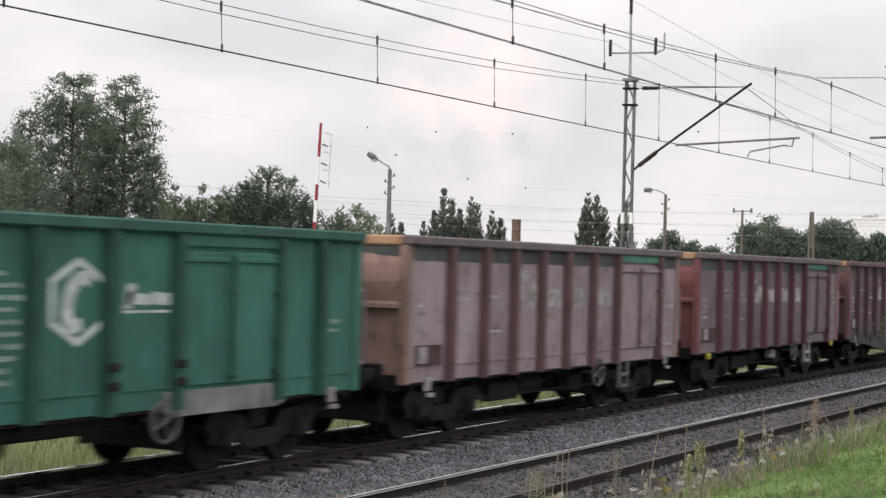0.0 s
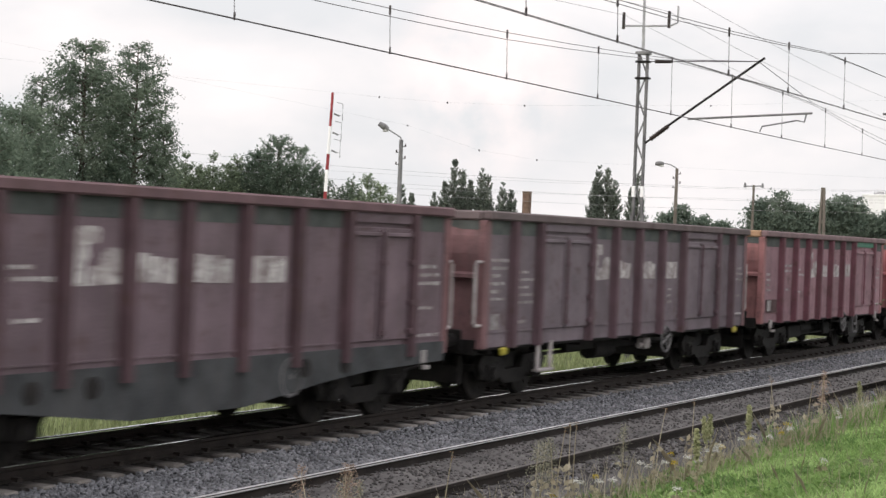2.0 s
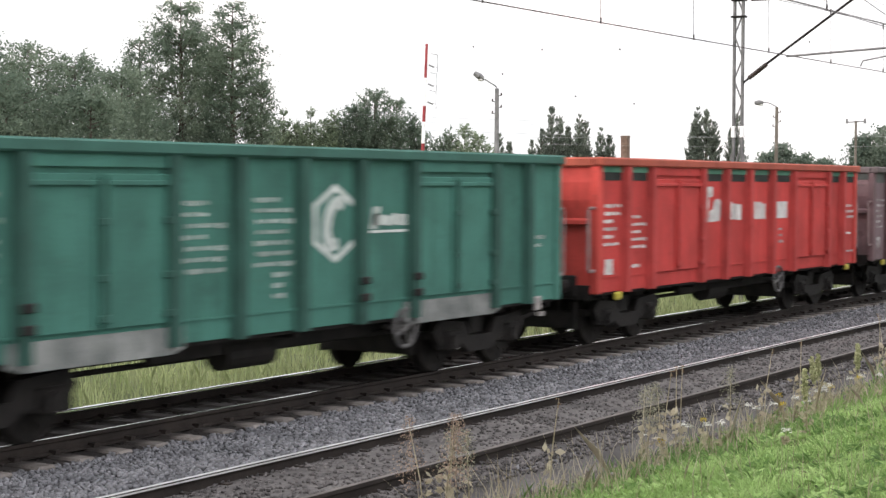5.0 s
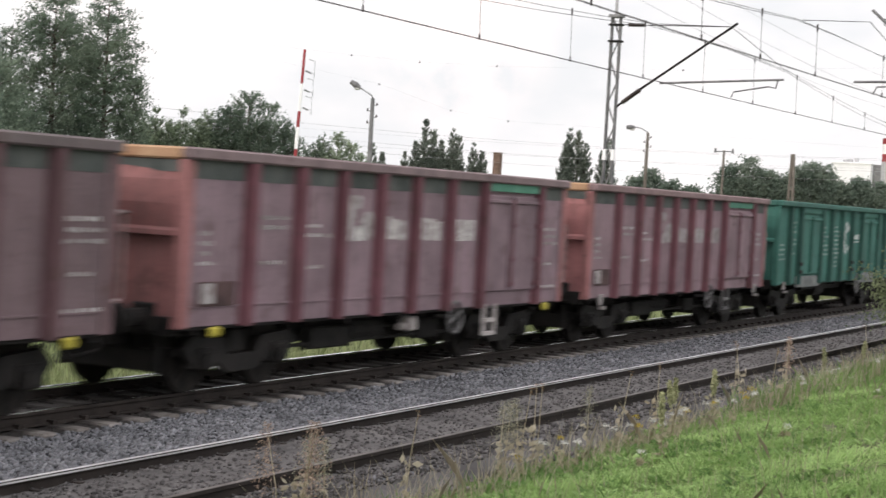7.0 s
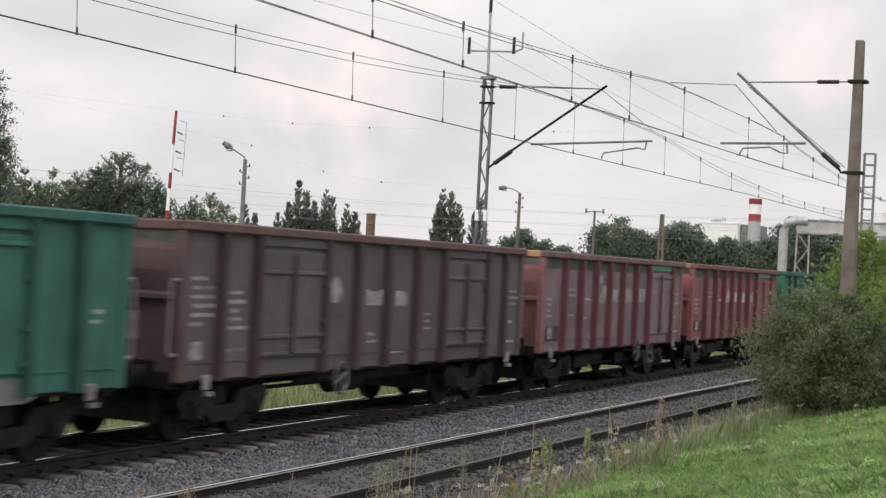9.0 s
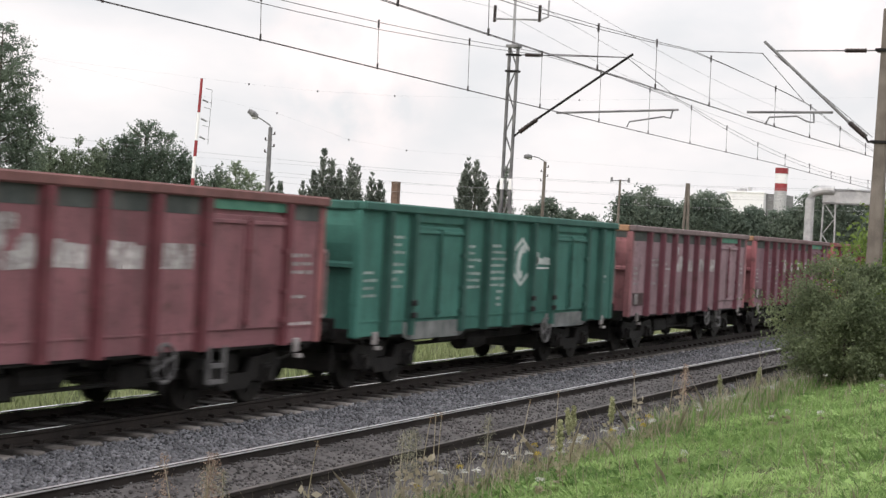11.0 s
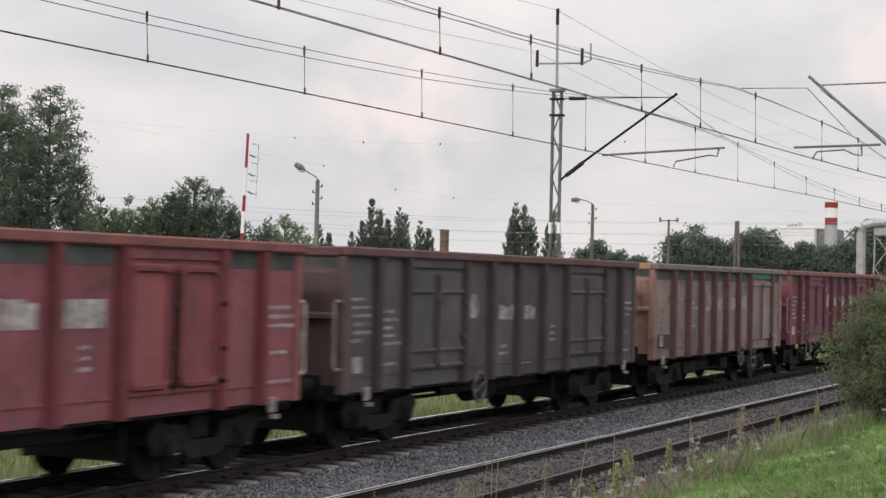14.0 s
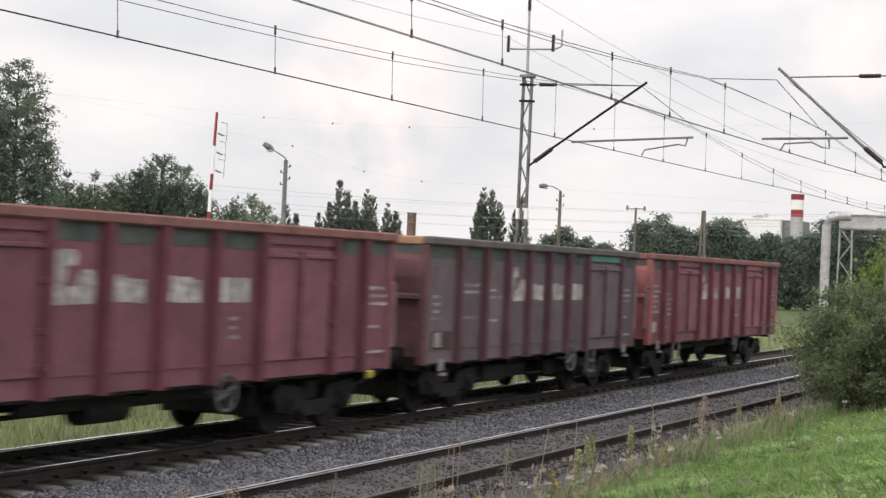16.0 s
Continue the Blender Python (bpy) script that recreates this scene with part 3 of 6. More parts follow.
def round_frame(w):
    """A raised frame with round corners on a door leaf."""
    def build(bm):
        x0, x1, z0, z1, r = 0.13, w - 0.13, SILL + 0.14, 2.8, 0.13
        pts = []
        for cx, cz, a0 in ((x1 - r, z1 - r, 0), (x0 + r, z1 - r, 90), (x0 + r, z0 + r, 180), (x1 - r, z0 + r, 270)):
            pts += [(cx + r * math.cos(radians(a0 + 22.5 * i)), cz + r * math.sin(radians(a0 + 22.5 * i))) for i in range(5)]
        mx, mz = (x0 + x1) / 2, (z0 + z1) / 2
        for p, q in zip(pts, pts[1:] + pts[:1]):
            rod(bm, (p[0], -0.06, p[1]), (q[0], -0.06, q[1]), 0.05, seg=6)
    return build


def crossbar_shape(w):
    def build(bm):
        box(bm, 0.1, w - 0.09, -0.085, -0.045, -0.03, 0.03, 0.01)
    return build


def stile_shape(bm):
    box(bm, -0.028, 0.028, -0.078, -0.045, SILL + 0.08, 2.82)


def latch_shape(bm):
    rod(bm, (0, -0.085, SILL + 0.1), (0, -0.085, 2.8), 0.028, seg=6)
    for z in (SILL + 0.15, 1.75, 2.35):
        box(bm, -0.06, 0.06, -0.12, -0.045, z - 0.04, z + 0.04, 0.01)


def stroke(w, h):
    def build(bm):
        box(bm, 0, w, -0.004, 0.0, 0, h)
    return build


def broken_line(w, h, seed):
    """A line of small worn bars."""
    def build(bm):
        r, x = random.Random(seed), 0.0
        while x < w - 0.03:
            b = min(r.choice((0.035, 0.05, 0.07, 0.11)), w - x)
            box(bm, x, x + b, -0.004, 0.0, r.choice((0, 0, 0.01)), h * r.choice((1, 1, 0.85)))
            x += b + r.choice((0.012, 0.02, 0.045))
    return build


def lined_plate(bm):
    """A small label of four ruled lines on one back plate."""
    box(bm, 0.0, 0.3, -0.003, 0.0, 1.24, 1.5)
    for i in range(4):
        box(bm, 0.0, 0.3, -0.01, -0.003, 1.24 + 0.075 * i, 1.275 + 0.075 * i)


def emblem_shape(bm):
    """A hexagon ring with an open round stroke inside."""
    def ring(pts_out, pts_in, closed):
        n = len(pts_out)
        for i in range(n if closed else n - 1):
            j = (i + 1) % n
            q = (pts_out[i], pts_out[j], pts_in[j], pts_in[i])
            a = [bm.verts.new((x, -0.004, z)) for x, z in q]
            b = [bm.verts.new((x, 0.0, z)) for x, z in q]
            bm.faces.new(a)
            for s in range(4):
                t = (s + 1) % 4
                bm.faces.new((a[t], a[s], b[s], b[t]))
    hexo = [(0.56 * math.sin(math.tau * i / 6), 0.51 * math.cos(math.tau * i / 6)) for i in range(6)]
    ring(hexo, [(x * 0.82, z * 0.82) for x, z in hexo], True)
    arc = [radians(50 + 25 * i) for i in range(11)]
    lean = 0.06
    out = [(0.27 * math.cos(a) + lean * math.sin(a), 0.36 * math.sin(a)) for a in arc]
    inn = [(0.12 * math.cos(a) + lean * math.sin(a) + 0.03, 0.2 * math.sin(a)) for a in arc]
    ring(out, inn, False)


def mound_emblem(bm):
    prism(bm, ((0, 0.0), (0.2, 0.0), (0.22, 0.26), (0.27, 0.33), (0.25, 0.47), (0.44, 0.49), (0.46, 0.64), (0.4, 0.68), (0.1, 0.68), (0.02, 0.62)), -0.004, 0.0)
    prism(bm, ((0.25, 0.0), (0.8, 0.02), (0.84, 0.12), (0.84, 0.38), (0.78, 0.44), (0.62, 0.44), (0.5, 0.38), (0.46, 0.24), (0.3, 0.22)), -0.004, 0.0)


PAINTS = {}


def paint(key, panel, rib, dirt=(0.1, 0.08, 0.075)):
    def dull(c, grey):
        g = (c[0] + c[1] + c[2]) / 3
        f = 1.0 if "vermilion" in key else 0.8 if "_end" in key else 0.82
        r, gg, bb = (f * (a * (1 - grey) + g * grey) for a in c)
        return (r * 0.96, gg * 0.97, bb * 1.08) if r > gg else (r, gg, bb)
    bright = key.startswith(("vermilion", "green"))
    panel, rib = dull(panel, 0.1 if bright else 0.36 if "_end" in key else 0.3), k(dull(rib, 0.16), 0.7)
    if key not in PAINTS:
        rust, dust = (0.075, 0.042, 0.036), k(panel, 1.25)
        grime = ((dust, 1.1, 0.5, 0.7, 0.5, 3.0), (rust, 3.2, 0.56, 0.68, 0.55, 11.0), ((0.05, 0.045, 0.045), 9.0, 0.6, 0.7, 0.5, 23.0))
        if bright:
            grime = ((dust, 1.1, 0.5, 0.7, 0.4, 3.0), (k(panel, 0.45), 3.2, 0.58, 0.7, 0.4, 11.0), ((0.05, 0.05, 0.05), 9.0, 0.62, 0.72, 0.35, 23.0))
        PAINTS[key] = (surface(key + "_panel_paint", k(panel, 0.76), k(panel, 1.15), 1.3, 0.75, 0.0, 0.12, 30.0, 0.10, 0.5, dirt if not bright else k(panel, 0.5), patch=grime),
                       surface(key + "_rib_paint", k(rib, 0.8), k(rib, 1.15), 2.0, 0.75, 0.0, 0.1, 40.0, 0.10, 0.35, dirt if not bright else k(rib, 0.5), patch=grime[1:]))
    return PAINTS[key]


def wagon(kind, key, panel, rib, cap, end, label, band=True, white=WHITE, green_top=True, tags=False, ladder=0, dark_leaf=False, seed=0):
    """An open high-sided bogie wagon; x runs from its front buffers to its rear ones."""
    ribs = {"A": RIB_A, "B": RIB_B, "F": RIB_F}[kind]
    length, body = (15.2, 13.85) if kind == "B" else (13.49, 12.2)
    o = (length - body) / 2
    p_mat, r_mat = paint(key, panel, rib)
    e_mat = paint(key + "_end", end, end)[0]
    c_mat = paint(key + "_cap", cap, cap)[1]
    green = key == "green"
    root = tagged(new("freight_wagon"), label, "freight wagon", "wagons of the train")
    # shell
    for i, (a, b) in enumerate(zip(ribs, ribs[1:])):
        w = round(b - a, 2)
        me = shape("panel_%s" % w, panel_shape(w))
        pn = piece("side_panel", me, p_mat, root, at=(o + a, SIDE, 0))
        far = piece("side_panel", me, p_mat, root, at=(o + a, -SIDE - 0.035, 0))
        if i in DOORS[kind]:
            half = round(w / 2, 3)
            leaf_me = shape("leaf_%s" % half, leaf_shape(half))
            for j in range(2):
                mat = BAND if dark_leaf and i == 2 and j == 1 else p_mat
                d = piece("door", leaf_me, mat, root, "closed steel door leaf", (o + a + j * half, SIDE, 0))
                if key == "scarlet" and mat is p_mat:
                    mat = paint("scarlet_door", (0.4, 0.066, 0.066), (0.42, 0.085, 0.095))[0]
                    d.material_slots[0].material = mat
                    piece("door_frame", shape("door_frame_%s" % half, round_frame(half)), paint("scarlet_door", (0.4, 0.066, 0.066), (0.42, 0.085, 0.095))[1], d, "raised round-cornered frame")
                    piece("latch", shape("latch", latch_shape), STEEL_DARK, d, "sooty door latch", at=(half - 0.02, 0, 0))
                    continue
                for x in (0.08, half - 0.09):
                    piece("stile", shape("stile", stile_shape), mat, d, at=(x, 0, 0))
                for z in ((SILL + 0.1, SILL + 0.37, 2.53) if key in ("umber", "charcoal") else (2.76,)):
                    piece("crossbar", shape("crossbar_%s" % half, crossbar_shape(half)), mat, d, at=(0, 0, z))
                piece("latch", shape("latch", latch_shape), r_mat, d, "steel door latch", at=(half - 0.02 if j == 0 else half - 0.1, 0, 0))
            piece("lintel", shape("lintel_%s" % w, lambda bm: box(bm, 0.06, w - 0.06, -0.05, 0.0, 2.93, TOP - 0.15)),
                  (HEADER_GREEN if green_top and kind != "B" else p_mat), root, at=(o + a, SIDE, 0))
            if green:
                piece("door_sill", shape("door_sill_%s" % w, lambda bm: prism(bm, ((-0.2, SILL - 0.02), (w + 0.2, SILL - 0.02), (w + 0.2, 0.9), (w, 0.84), (0.0, 0.84), (-0.2, 0.9)), -0.03, 0.0)), SILL_GREY, root,
                      "grey scuffed sill plate under the door", (o + a, SIDE, 0))
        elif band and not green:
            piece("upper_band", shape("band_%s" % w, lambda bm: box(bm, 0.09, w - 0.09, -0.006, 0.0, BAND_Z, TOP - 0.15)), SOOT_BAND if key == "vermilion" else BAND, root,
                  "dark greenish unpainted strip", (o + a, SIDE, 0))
            if key == "vermilion":
                piece("green_strip", shape("strip_%s" % w, lambda bm: box(bm, 0.1, w - 0.1, -0.012, -0.006, 2.97, TOP - 0.15)), HEADER_GREEN, root, "green painted strip", (o + a, SIDE, 0))
    for i, a in enumerate(ribs):
        xa = min(max(a, 0.09), body - 0.09)
        if 0 < i < len(ribs) - 1:
            piece("rib", shape("rib", rib_shape), r_mat, root, at=(o + xa, SIDE, 0))
        else:
            piece("corner_post", shape("corner_post", lambda bm: box(bm, -0.09, 0.09, -0.022, 0.0, LOW, TOP - 0.15, 0.006)), p_mat, root, at=(o + xa, SIDE, 0))
        fr = piece("rib", shape("rib", rib_shape), r_mat, root, at=(o + xa, -SIDE, 0))
        fr.rotation_euler = (0, 0, math.pi)
    def rim(bm):
        for y in (-1.42, 1.42):
            box(bm, o - 0.02, o + body + 0.02, y - 0.09, y + 0.09, TOP - 0.15, TOP, 0.025)
    for x in (o + 0.03, o + body - 0.03):
        piece("end_rim", shape("end_rim", lambda bm: box(bm, -0.09, 0.09, -1.33, 1.33, TOP - 0.16, TOP - 0.004, 0.025)), c_mat if kind == "B" else END_RIM, root, "sandy end rim", (x, 0, 0))
    piece("top_rim", shape("rim_" + kind[0].replace("F", "A"), rim), c_mat, root, "weathered steel top rim")
    for s, x in ((1, o), (-1, o + body)):
        e = piece("end_wall", shape("end_wall", end_wall), e_mat, root, "bulged steel end wall", (x, 0, 0))
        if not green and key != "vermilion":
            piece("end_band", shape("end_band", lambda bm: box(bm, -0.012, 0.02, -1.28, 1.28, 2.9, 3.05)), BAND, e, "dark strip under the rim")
        bar = piece("end_handrail", shape("end_bar", end_bar), WHITE_DULL, e, "pale steel handrail")
        for y in (-1.36, 1.36):
            piece("end_post", shape("end_post", end_post), e_mat, e, at=(0, y, 0))
            if s < 0 or (kind == "B" and not green):
                pale = key in ("dusty_red", "grey_maroon", "dull_maroon", "scarlet", "wine_red")
                piece("grab_handle", shape("grab_frame", grab_frame), HANDLE_PALE if pale else HANDLE_DULL, e, "pale tall steel grab handle" if pale else "dull reddish steel grab handle", at=(0, y, 0))
        if s < 0:
            e.rotation_euler = (0, 0, math.pi)
        for y in (-0.875, 0.875):
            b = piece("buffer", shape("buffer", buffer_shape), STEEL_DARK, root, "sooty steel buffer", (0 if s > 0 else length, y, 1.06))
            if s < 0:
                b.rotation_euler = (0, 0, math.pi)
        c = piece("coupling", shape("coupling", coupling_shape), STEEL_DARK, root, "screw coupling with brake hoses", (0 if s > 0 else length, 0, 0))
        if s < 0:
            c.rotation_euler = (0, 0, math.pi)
    if key in ("vermilion", "scarlet"):
        piece("warning_plate", shape("warning_plate", lambda bm: [bm.faces.new(f) for v in [[bm.verts.new((x, y, z)) for x in (-0.012, 0.0) for y, z in ((-0.22, 2.58), (0.22, 2.58), (0.0, 2.86))]] for f in ((v[0], v[1], v[2]), (v[5], v[4], v[3]), (v[0], v[3], v[4], v[1]), (v[1], v[4], v[5], v[2]), (v[2], v[5], v[3], v[0]))] and None), YELLOW, root, "yellow triangular warning plate", (o - 0.085, -0.35, 0))
    # underframe
    def under(bm):
        box(bm, o, o + body, -1.36, 1.36, LOW + 0.06, LOW + 0.14)
        for y in (-1.3, 1.3):
            box(bm, o + 0.02, o + body - 0.02, y - 0.05, y + 0.05, LOW - 0.03, LOW + 0.1)
        for y in (-0.25, 0.25):
            box(bm, o + 0.02, o + body - 0.02, y - 0.06, y + 0.06, LOW - 0.28, LOW + 0.07)
        for x in (o + 0.08, o + body - 0.08):
            box(bm, x - 0.07, x + 0.07, -1.25, 1.25, LOW - 0.1, LOW + 0.1)
        m = length / 2
        if kind == "B":
            box(bm, m - 2.3, m + 2.3, -0.9, -0.78, LOW - 0.25, LOW + 0.05)
        for x in (o + 0.5, o + 4.4, m, o + body - 4.4, o + body - 0.5):
            box(bm, x - 0.05, x + 0.05, -1.3, 1.3, LOW - 0.1, LOW + 0.06)
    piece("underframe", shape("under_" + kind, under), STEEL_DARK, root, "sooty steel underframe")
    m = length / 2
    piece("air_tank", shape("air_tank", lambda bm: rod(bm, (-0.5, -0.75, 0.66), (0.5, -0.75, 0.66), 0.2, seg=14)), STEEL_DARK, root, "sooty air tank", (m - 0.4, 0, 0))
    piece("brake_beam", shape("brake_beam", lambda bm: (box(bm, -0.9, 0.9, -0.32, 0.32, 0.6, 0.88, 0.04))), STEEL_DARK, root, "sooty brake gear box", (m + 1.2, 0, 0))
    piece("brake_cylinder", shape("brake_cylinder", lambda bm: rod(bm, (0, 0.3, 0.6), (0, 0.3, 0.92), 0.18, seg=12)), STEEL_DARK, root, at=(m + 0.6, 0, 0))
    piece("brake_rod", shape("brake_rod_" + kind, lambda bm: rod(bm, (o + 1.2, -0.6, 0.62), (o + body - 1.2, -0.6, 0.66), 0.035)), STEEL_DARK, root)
    if kind == "A":
        def gear(bm):
            for x0, x1 in ((o + 3.75, o + 5.35), (o + 7.2, o + 8.3)):
                box(bm, x0, x1, -0.62, 0.5, 0.5, 0.92, 0.05)
                box(bm, x0 + 0.2, x1 - 0.2, -0.95, -0.8, 0.42, 0.75, 0.03)
                for x in (x0 + 0.1, x1 - 0.1):
                    rod(bm, (x, -0.85, 0.4), (x, -0.85, 0.95), 0.035, seg=6)
            rod(bm, (o + 2.6, -0.88, 0.5), (o + body - 2.6, -0.88, 0.5), 0.03, seg=6)
        piece("brake_gear", shape("brake_gear", gear), STEEL_DARK, root, "sooty levers and boxes of the brake gear")
    if kind == "F":
        def belly(bm):
            for y in (-1.34, 1.28):
                prism(bm, ((o + 0.1, 1.12), (o + body - 0.1, 1.12), (o + body - 0.1, 0.82), (o + 9.8, 0.77), (o + 8.6, 0.68), (o + 6.7, 0.47), (o + 4.3, 0.47),
                           (o + 2.3, 0.7), (o + 0.1, 0.84)), y - 0.1, y - 0.02)
        piece("side_sill", shape("fish_belly", belly), GREY_SILL, root, "deep grey fish-bellied side sill")
        # solid dark discs: the shade inside round holes, given as colour
        for x in (2.6, 3.62, 8.07, 9.12):
            piece("sill_hole", shape("sill_hole", lambda bm: rod(bm, (0, -1.452, 0), (0, -1.38, 0), 0.13, seg=16)), STEEL_DARK, root, "dark disc painted as the shade in a round sill hole", (o + x, 0, 0.9))
    for x in (2.6, length - 2.6):
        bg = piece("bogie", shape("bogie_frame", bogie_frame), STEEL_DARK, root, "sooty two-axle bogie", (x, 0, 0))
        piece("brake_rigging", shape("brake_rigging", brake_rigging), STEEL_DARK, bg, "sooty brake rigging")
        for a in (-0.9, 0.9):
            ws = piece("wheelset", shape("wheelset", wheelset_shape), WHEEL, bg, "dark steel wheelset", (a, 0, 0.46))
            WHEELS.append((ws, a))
    # fittings
    hand = 8.4 if kind != "B" else 9.95 if green else 5.85 if key in ("umber", "charcoal", "scarlet") else 9.3
    hw = piece("hand_wheel", shape("hand_wheel", hand_wheel), HAND_GREY, root, "grey hand brake wheel", (hand, -1.42, 0.8))
    if ladder:
        piece("step", shape("stirrup", stirrup_frame) if kind == "B" else shape("step", step_frame), HANDLE_PALE if ladder > 1 else HAND_GREY, root,
              "white steel step frame" if ladder > 1 else "grey steel step frame", (9.8 if kind != "B" else o + 2.55, -1.38, 0))
    box_at = {"grey_maroon": 8.86, "grey_brown": 6.15, "dusty_red": 7.35, "dusty_wine": 7.35}.get(key)
    if box_at:
        piece("valve_box", shape("valve_box", lambda bm: (box(bm, -0.15, 0.15, -0.1, 0.1, 0.6, 0.84, 0.03), rod(bm, (-0.32, 0, 0.68), (-0.15, 0, 0.68), 0.06, seg=10))), HANDLE_PALE, root, "pale brake valve box under the floor", (box_at, -1.1, 0))
    if tags:
        for x in (o + 0.75, o + body - 0.75):
            piece("towing_hook", shape("tow_tag", lambda bm: box(bm, -0.12, 0.12, -0.05, 0.02, 0.8, 0.94, 0.03)), YELLOW, root, "yellow painted towing hook plate", (x, -1.42, 0))
    else:
        for x in (o + 0.75, o + body - 0.75):
            piece("towing_hook", shape("tow_hook", lambda bm: (box(bm, -0.09, 0.09, -0.03, 0.03, 0.8, 1.02, 0.02), rod(bm, (0, -0.05, 0.78), (0, -0.05, 0.72), 0.07))), WHITE_DULL, root,
                  "pale steel towing hook plate", (x, -1.42, 0))
    # markings
    y = SIDE - 0.003
    worn = WHITE if key == "vermilion" else MARK_WHITE if white is WHITE else MARK_DULL
    def mark(name, keyed, build, x, z, mat=None, lab="worn white painted marking"):
        ob = piece(name, shape(keyed, build), mat or worn, root, lab, (o + x, y, z))
        if name == "text_line":
            tagged(ob, lab, kind="stuff")
    def text(n, w, x, z, mat=MARK_DULL, rnd=random.Random(17)):
        for i in range(n):
            ww = round(w * rnd.choice((0.65, 0.8, 0.9, 1.0)), 2)
            kd = rnd.randrange(4)
            mark("text_line", "line_%s_%d" % (ww, kd), broken_line(ww, 0.06, kd), x + rnd.choice((0, 0, 0.05)) * w, z + i * 0.13, mat)
    def word(n, w, h, x, z, mat, rnd=random.Random(5)):
        cw = w / n
        for i in range(n):
            ww, hh = round(cw * rnd.choice((0.84, 0.9, 0.94)), 3), round(h * rnd.choice((1, 1, 0.88)), 3)
            mark("letter_block", "block_%s_%s" % (ww, hh), stroke(ww, hh), x + i * cw, z + rnd.choice((0, 0, 0.015)), mat)
    if green:
        for a in (2.1, 8.15, 9.45):
            for z in (1.28, 1.5):
                piece("hinge", shape("hinge", lambda bm: box(bm, -0.1, 0.1, -0.15, -0.1, -0.05, 0.05, 0.012)), STEEL_DARK, root, "dark steel hinge block", (o + a, SIDE, z))
        mark("emblem", "emblem", emblem_shape, 7.62, 2.25, MARK_PALE, "white hexagon emblem with a round stroke")
        word(6, 0.9, 0.15, 8.5, 2.2, MARK_PALE)
        mark("initial", "green_initial", lambda bm: prism(bm, ((0, 0), (0.16, 0), (0.24, 0.3), (0.08, 0.3)), -0.004, 0), 8.42, 2.16, MARK_PALE)
        mark("underline", "green_line", lambda bm: box(bm, 0, 0.95, -0.004, 0, 0, 0.035), 8.42, 2.11, MARK_PALE)
        for x, z, n, w in ((5.92, 1.75, 7, 0.85), (6.3, 1.36, 3, 0.3), (4.62, 1.72, 7, 0.72), (1.25, 2.35, 3, 0.65), (0.22, 1.6, 4, 0.55), (1.25, 1.75, 4, 0.55), (13.05, 1.78, 2, 0.3)):
            text(n, w, x, z, TEXT_PALE)
    else:
        q = ribs
        first = 3
        if key in ("umber", "charcoal"):
            mark("emblem", "oval_patch", lambda bm: prism(bm, [(0.25 + 0.24 * math.cos(math.tau * i / 10), 0.22 + (0.26 if i in (2, 3) else 0.2) * math.sin(math.tau * i / 10)) for i in range(10)], -0.004, 0), q[first] + 0.2, 2.02, MARK_DULL, "worn white oval patch")
            text(2, 0.4, q[4] + 0.5, 1.35, MARK_DULL)
            text(1, 0.75, q[5] + 0.2, 1.15, MARK_WHITE)
        else:
            mark("emblem", "mound", mound_emblem, q[first] + 0.17, 2.05, None, "white painted emblem")
        for i in range(1, 4):
            j = first + i
            if j in DOORS[kind]:
                break
            if key in ("umber", "charcoal"):
                if i < 3:
                    word((4, 3)[i - 1], (0.72, 0.52)[i - 1], 0.27, q[j] + 0.45, 2.0, MARK_DULL)
                continue
            word((3, 4, 4)[i - 1], (0.72, 0.82, 0.84)[i - 1], 0.35, q[j] + 0.2, 2.07, worn)
        tm = WHITE if key == "vermilion" else MARK_WHITE if key in ("scarlet", "crimson") else MARK_DULL
        text(3, 0.72, q[-2] + 0.22, 2.0, tm)
        text(1, 0.5, q[-2] + 0.3, 1.62, tm)
        text(1, 0.72, q[-2] + 0.2, 1.2, MARK_WHITE)
        if kind == "B":
            text(6, 0.62, 0.25, 1.72, tm)
            text(5, 0.62, q[1] + 0.25, 1.65, tm)
            text(1, 0.6, q[1] + 0.25, 1.32, tm)
            piece("label_grid", shape("label_grid", lined_plate), tm, root, "pale lined label plate", (o + 0.3, SIDE, 0))
        else:
            text(4, 0.4, 0.35, 1.72, tm)
            text(2, 0.7, q[1] + 0.28, 2.2, tm)
            text(1, 0.6, q[1] + 0.28, 1.72, tm)
            text(2, 0.7, q[2] + 0.22, 2.1, MARK_WHITE)
            text(1, 0.45, q[2] + 0.3, 1.65, MARK_WHITE)
        if kind != "B":
            rack = piece("rack", shape("rack", lambda bm: box(bm, 0, 0.85, -0.03, 0.0, 1.2, 1.52, 0.01)), RACK, root, "dark maroon label rack", (o + 0.35, SIDE, 0))
            piece("label_grid", shape("label_grid", lined_plate), MARK_DULL, rack, "pale lined label plate", (0.04, -0.031, 0))
        if kind == "B":
            sq = piece("end_label", shape("end_label", lambda bm: box(bm, -0.006, 0.0, -0.2, 0.2, 0.0, 0.4)), WHITE_DULL, root, "square pale label", (o + 0.1, -0.45, 1.5))
            text(3, 0.3, q[6] + 0.5, 1.55)
    return root


WHEELS = []
HANDLE_PALE = surface("scuffed_pale_handle", (0.3, 0.27, 0.27), (0.5, 0.47, 0.46), 5, 0.7, 0.0, 0.05, streak=0.4, c3=(0.2, 0.12, 0.12))
HANDLE_DULL = surface("dusty_reddish_handle", (0.19, 0.13, 0.13), (0.31, 0.23, 0.23), 5, 0.75, 0.0, 0.05, streak=0.4, c3=(0.14, 0.08, 0.08))
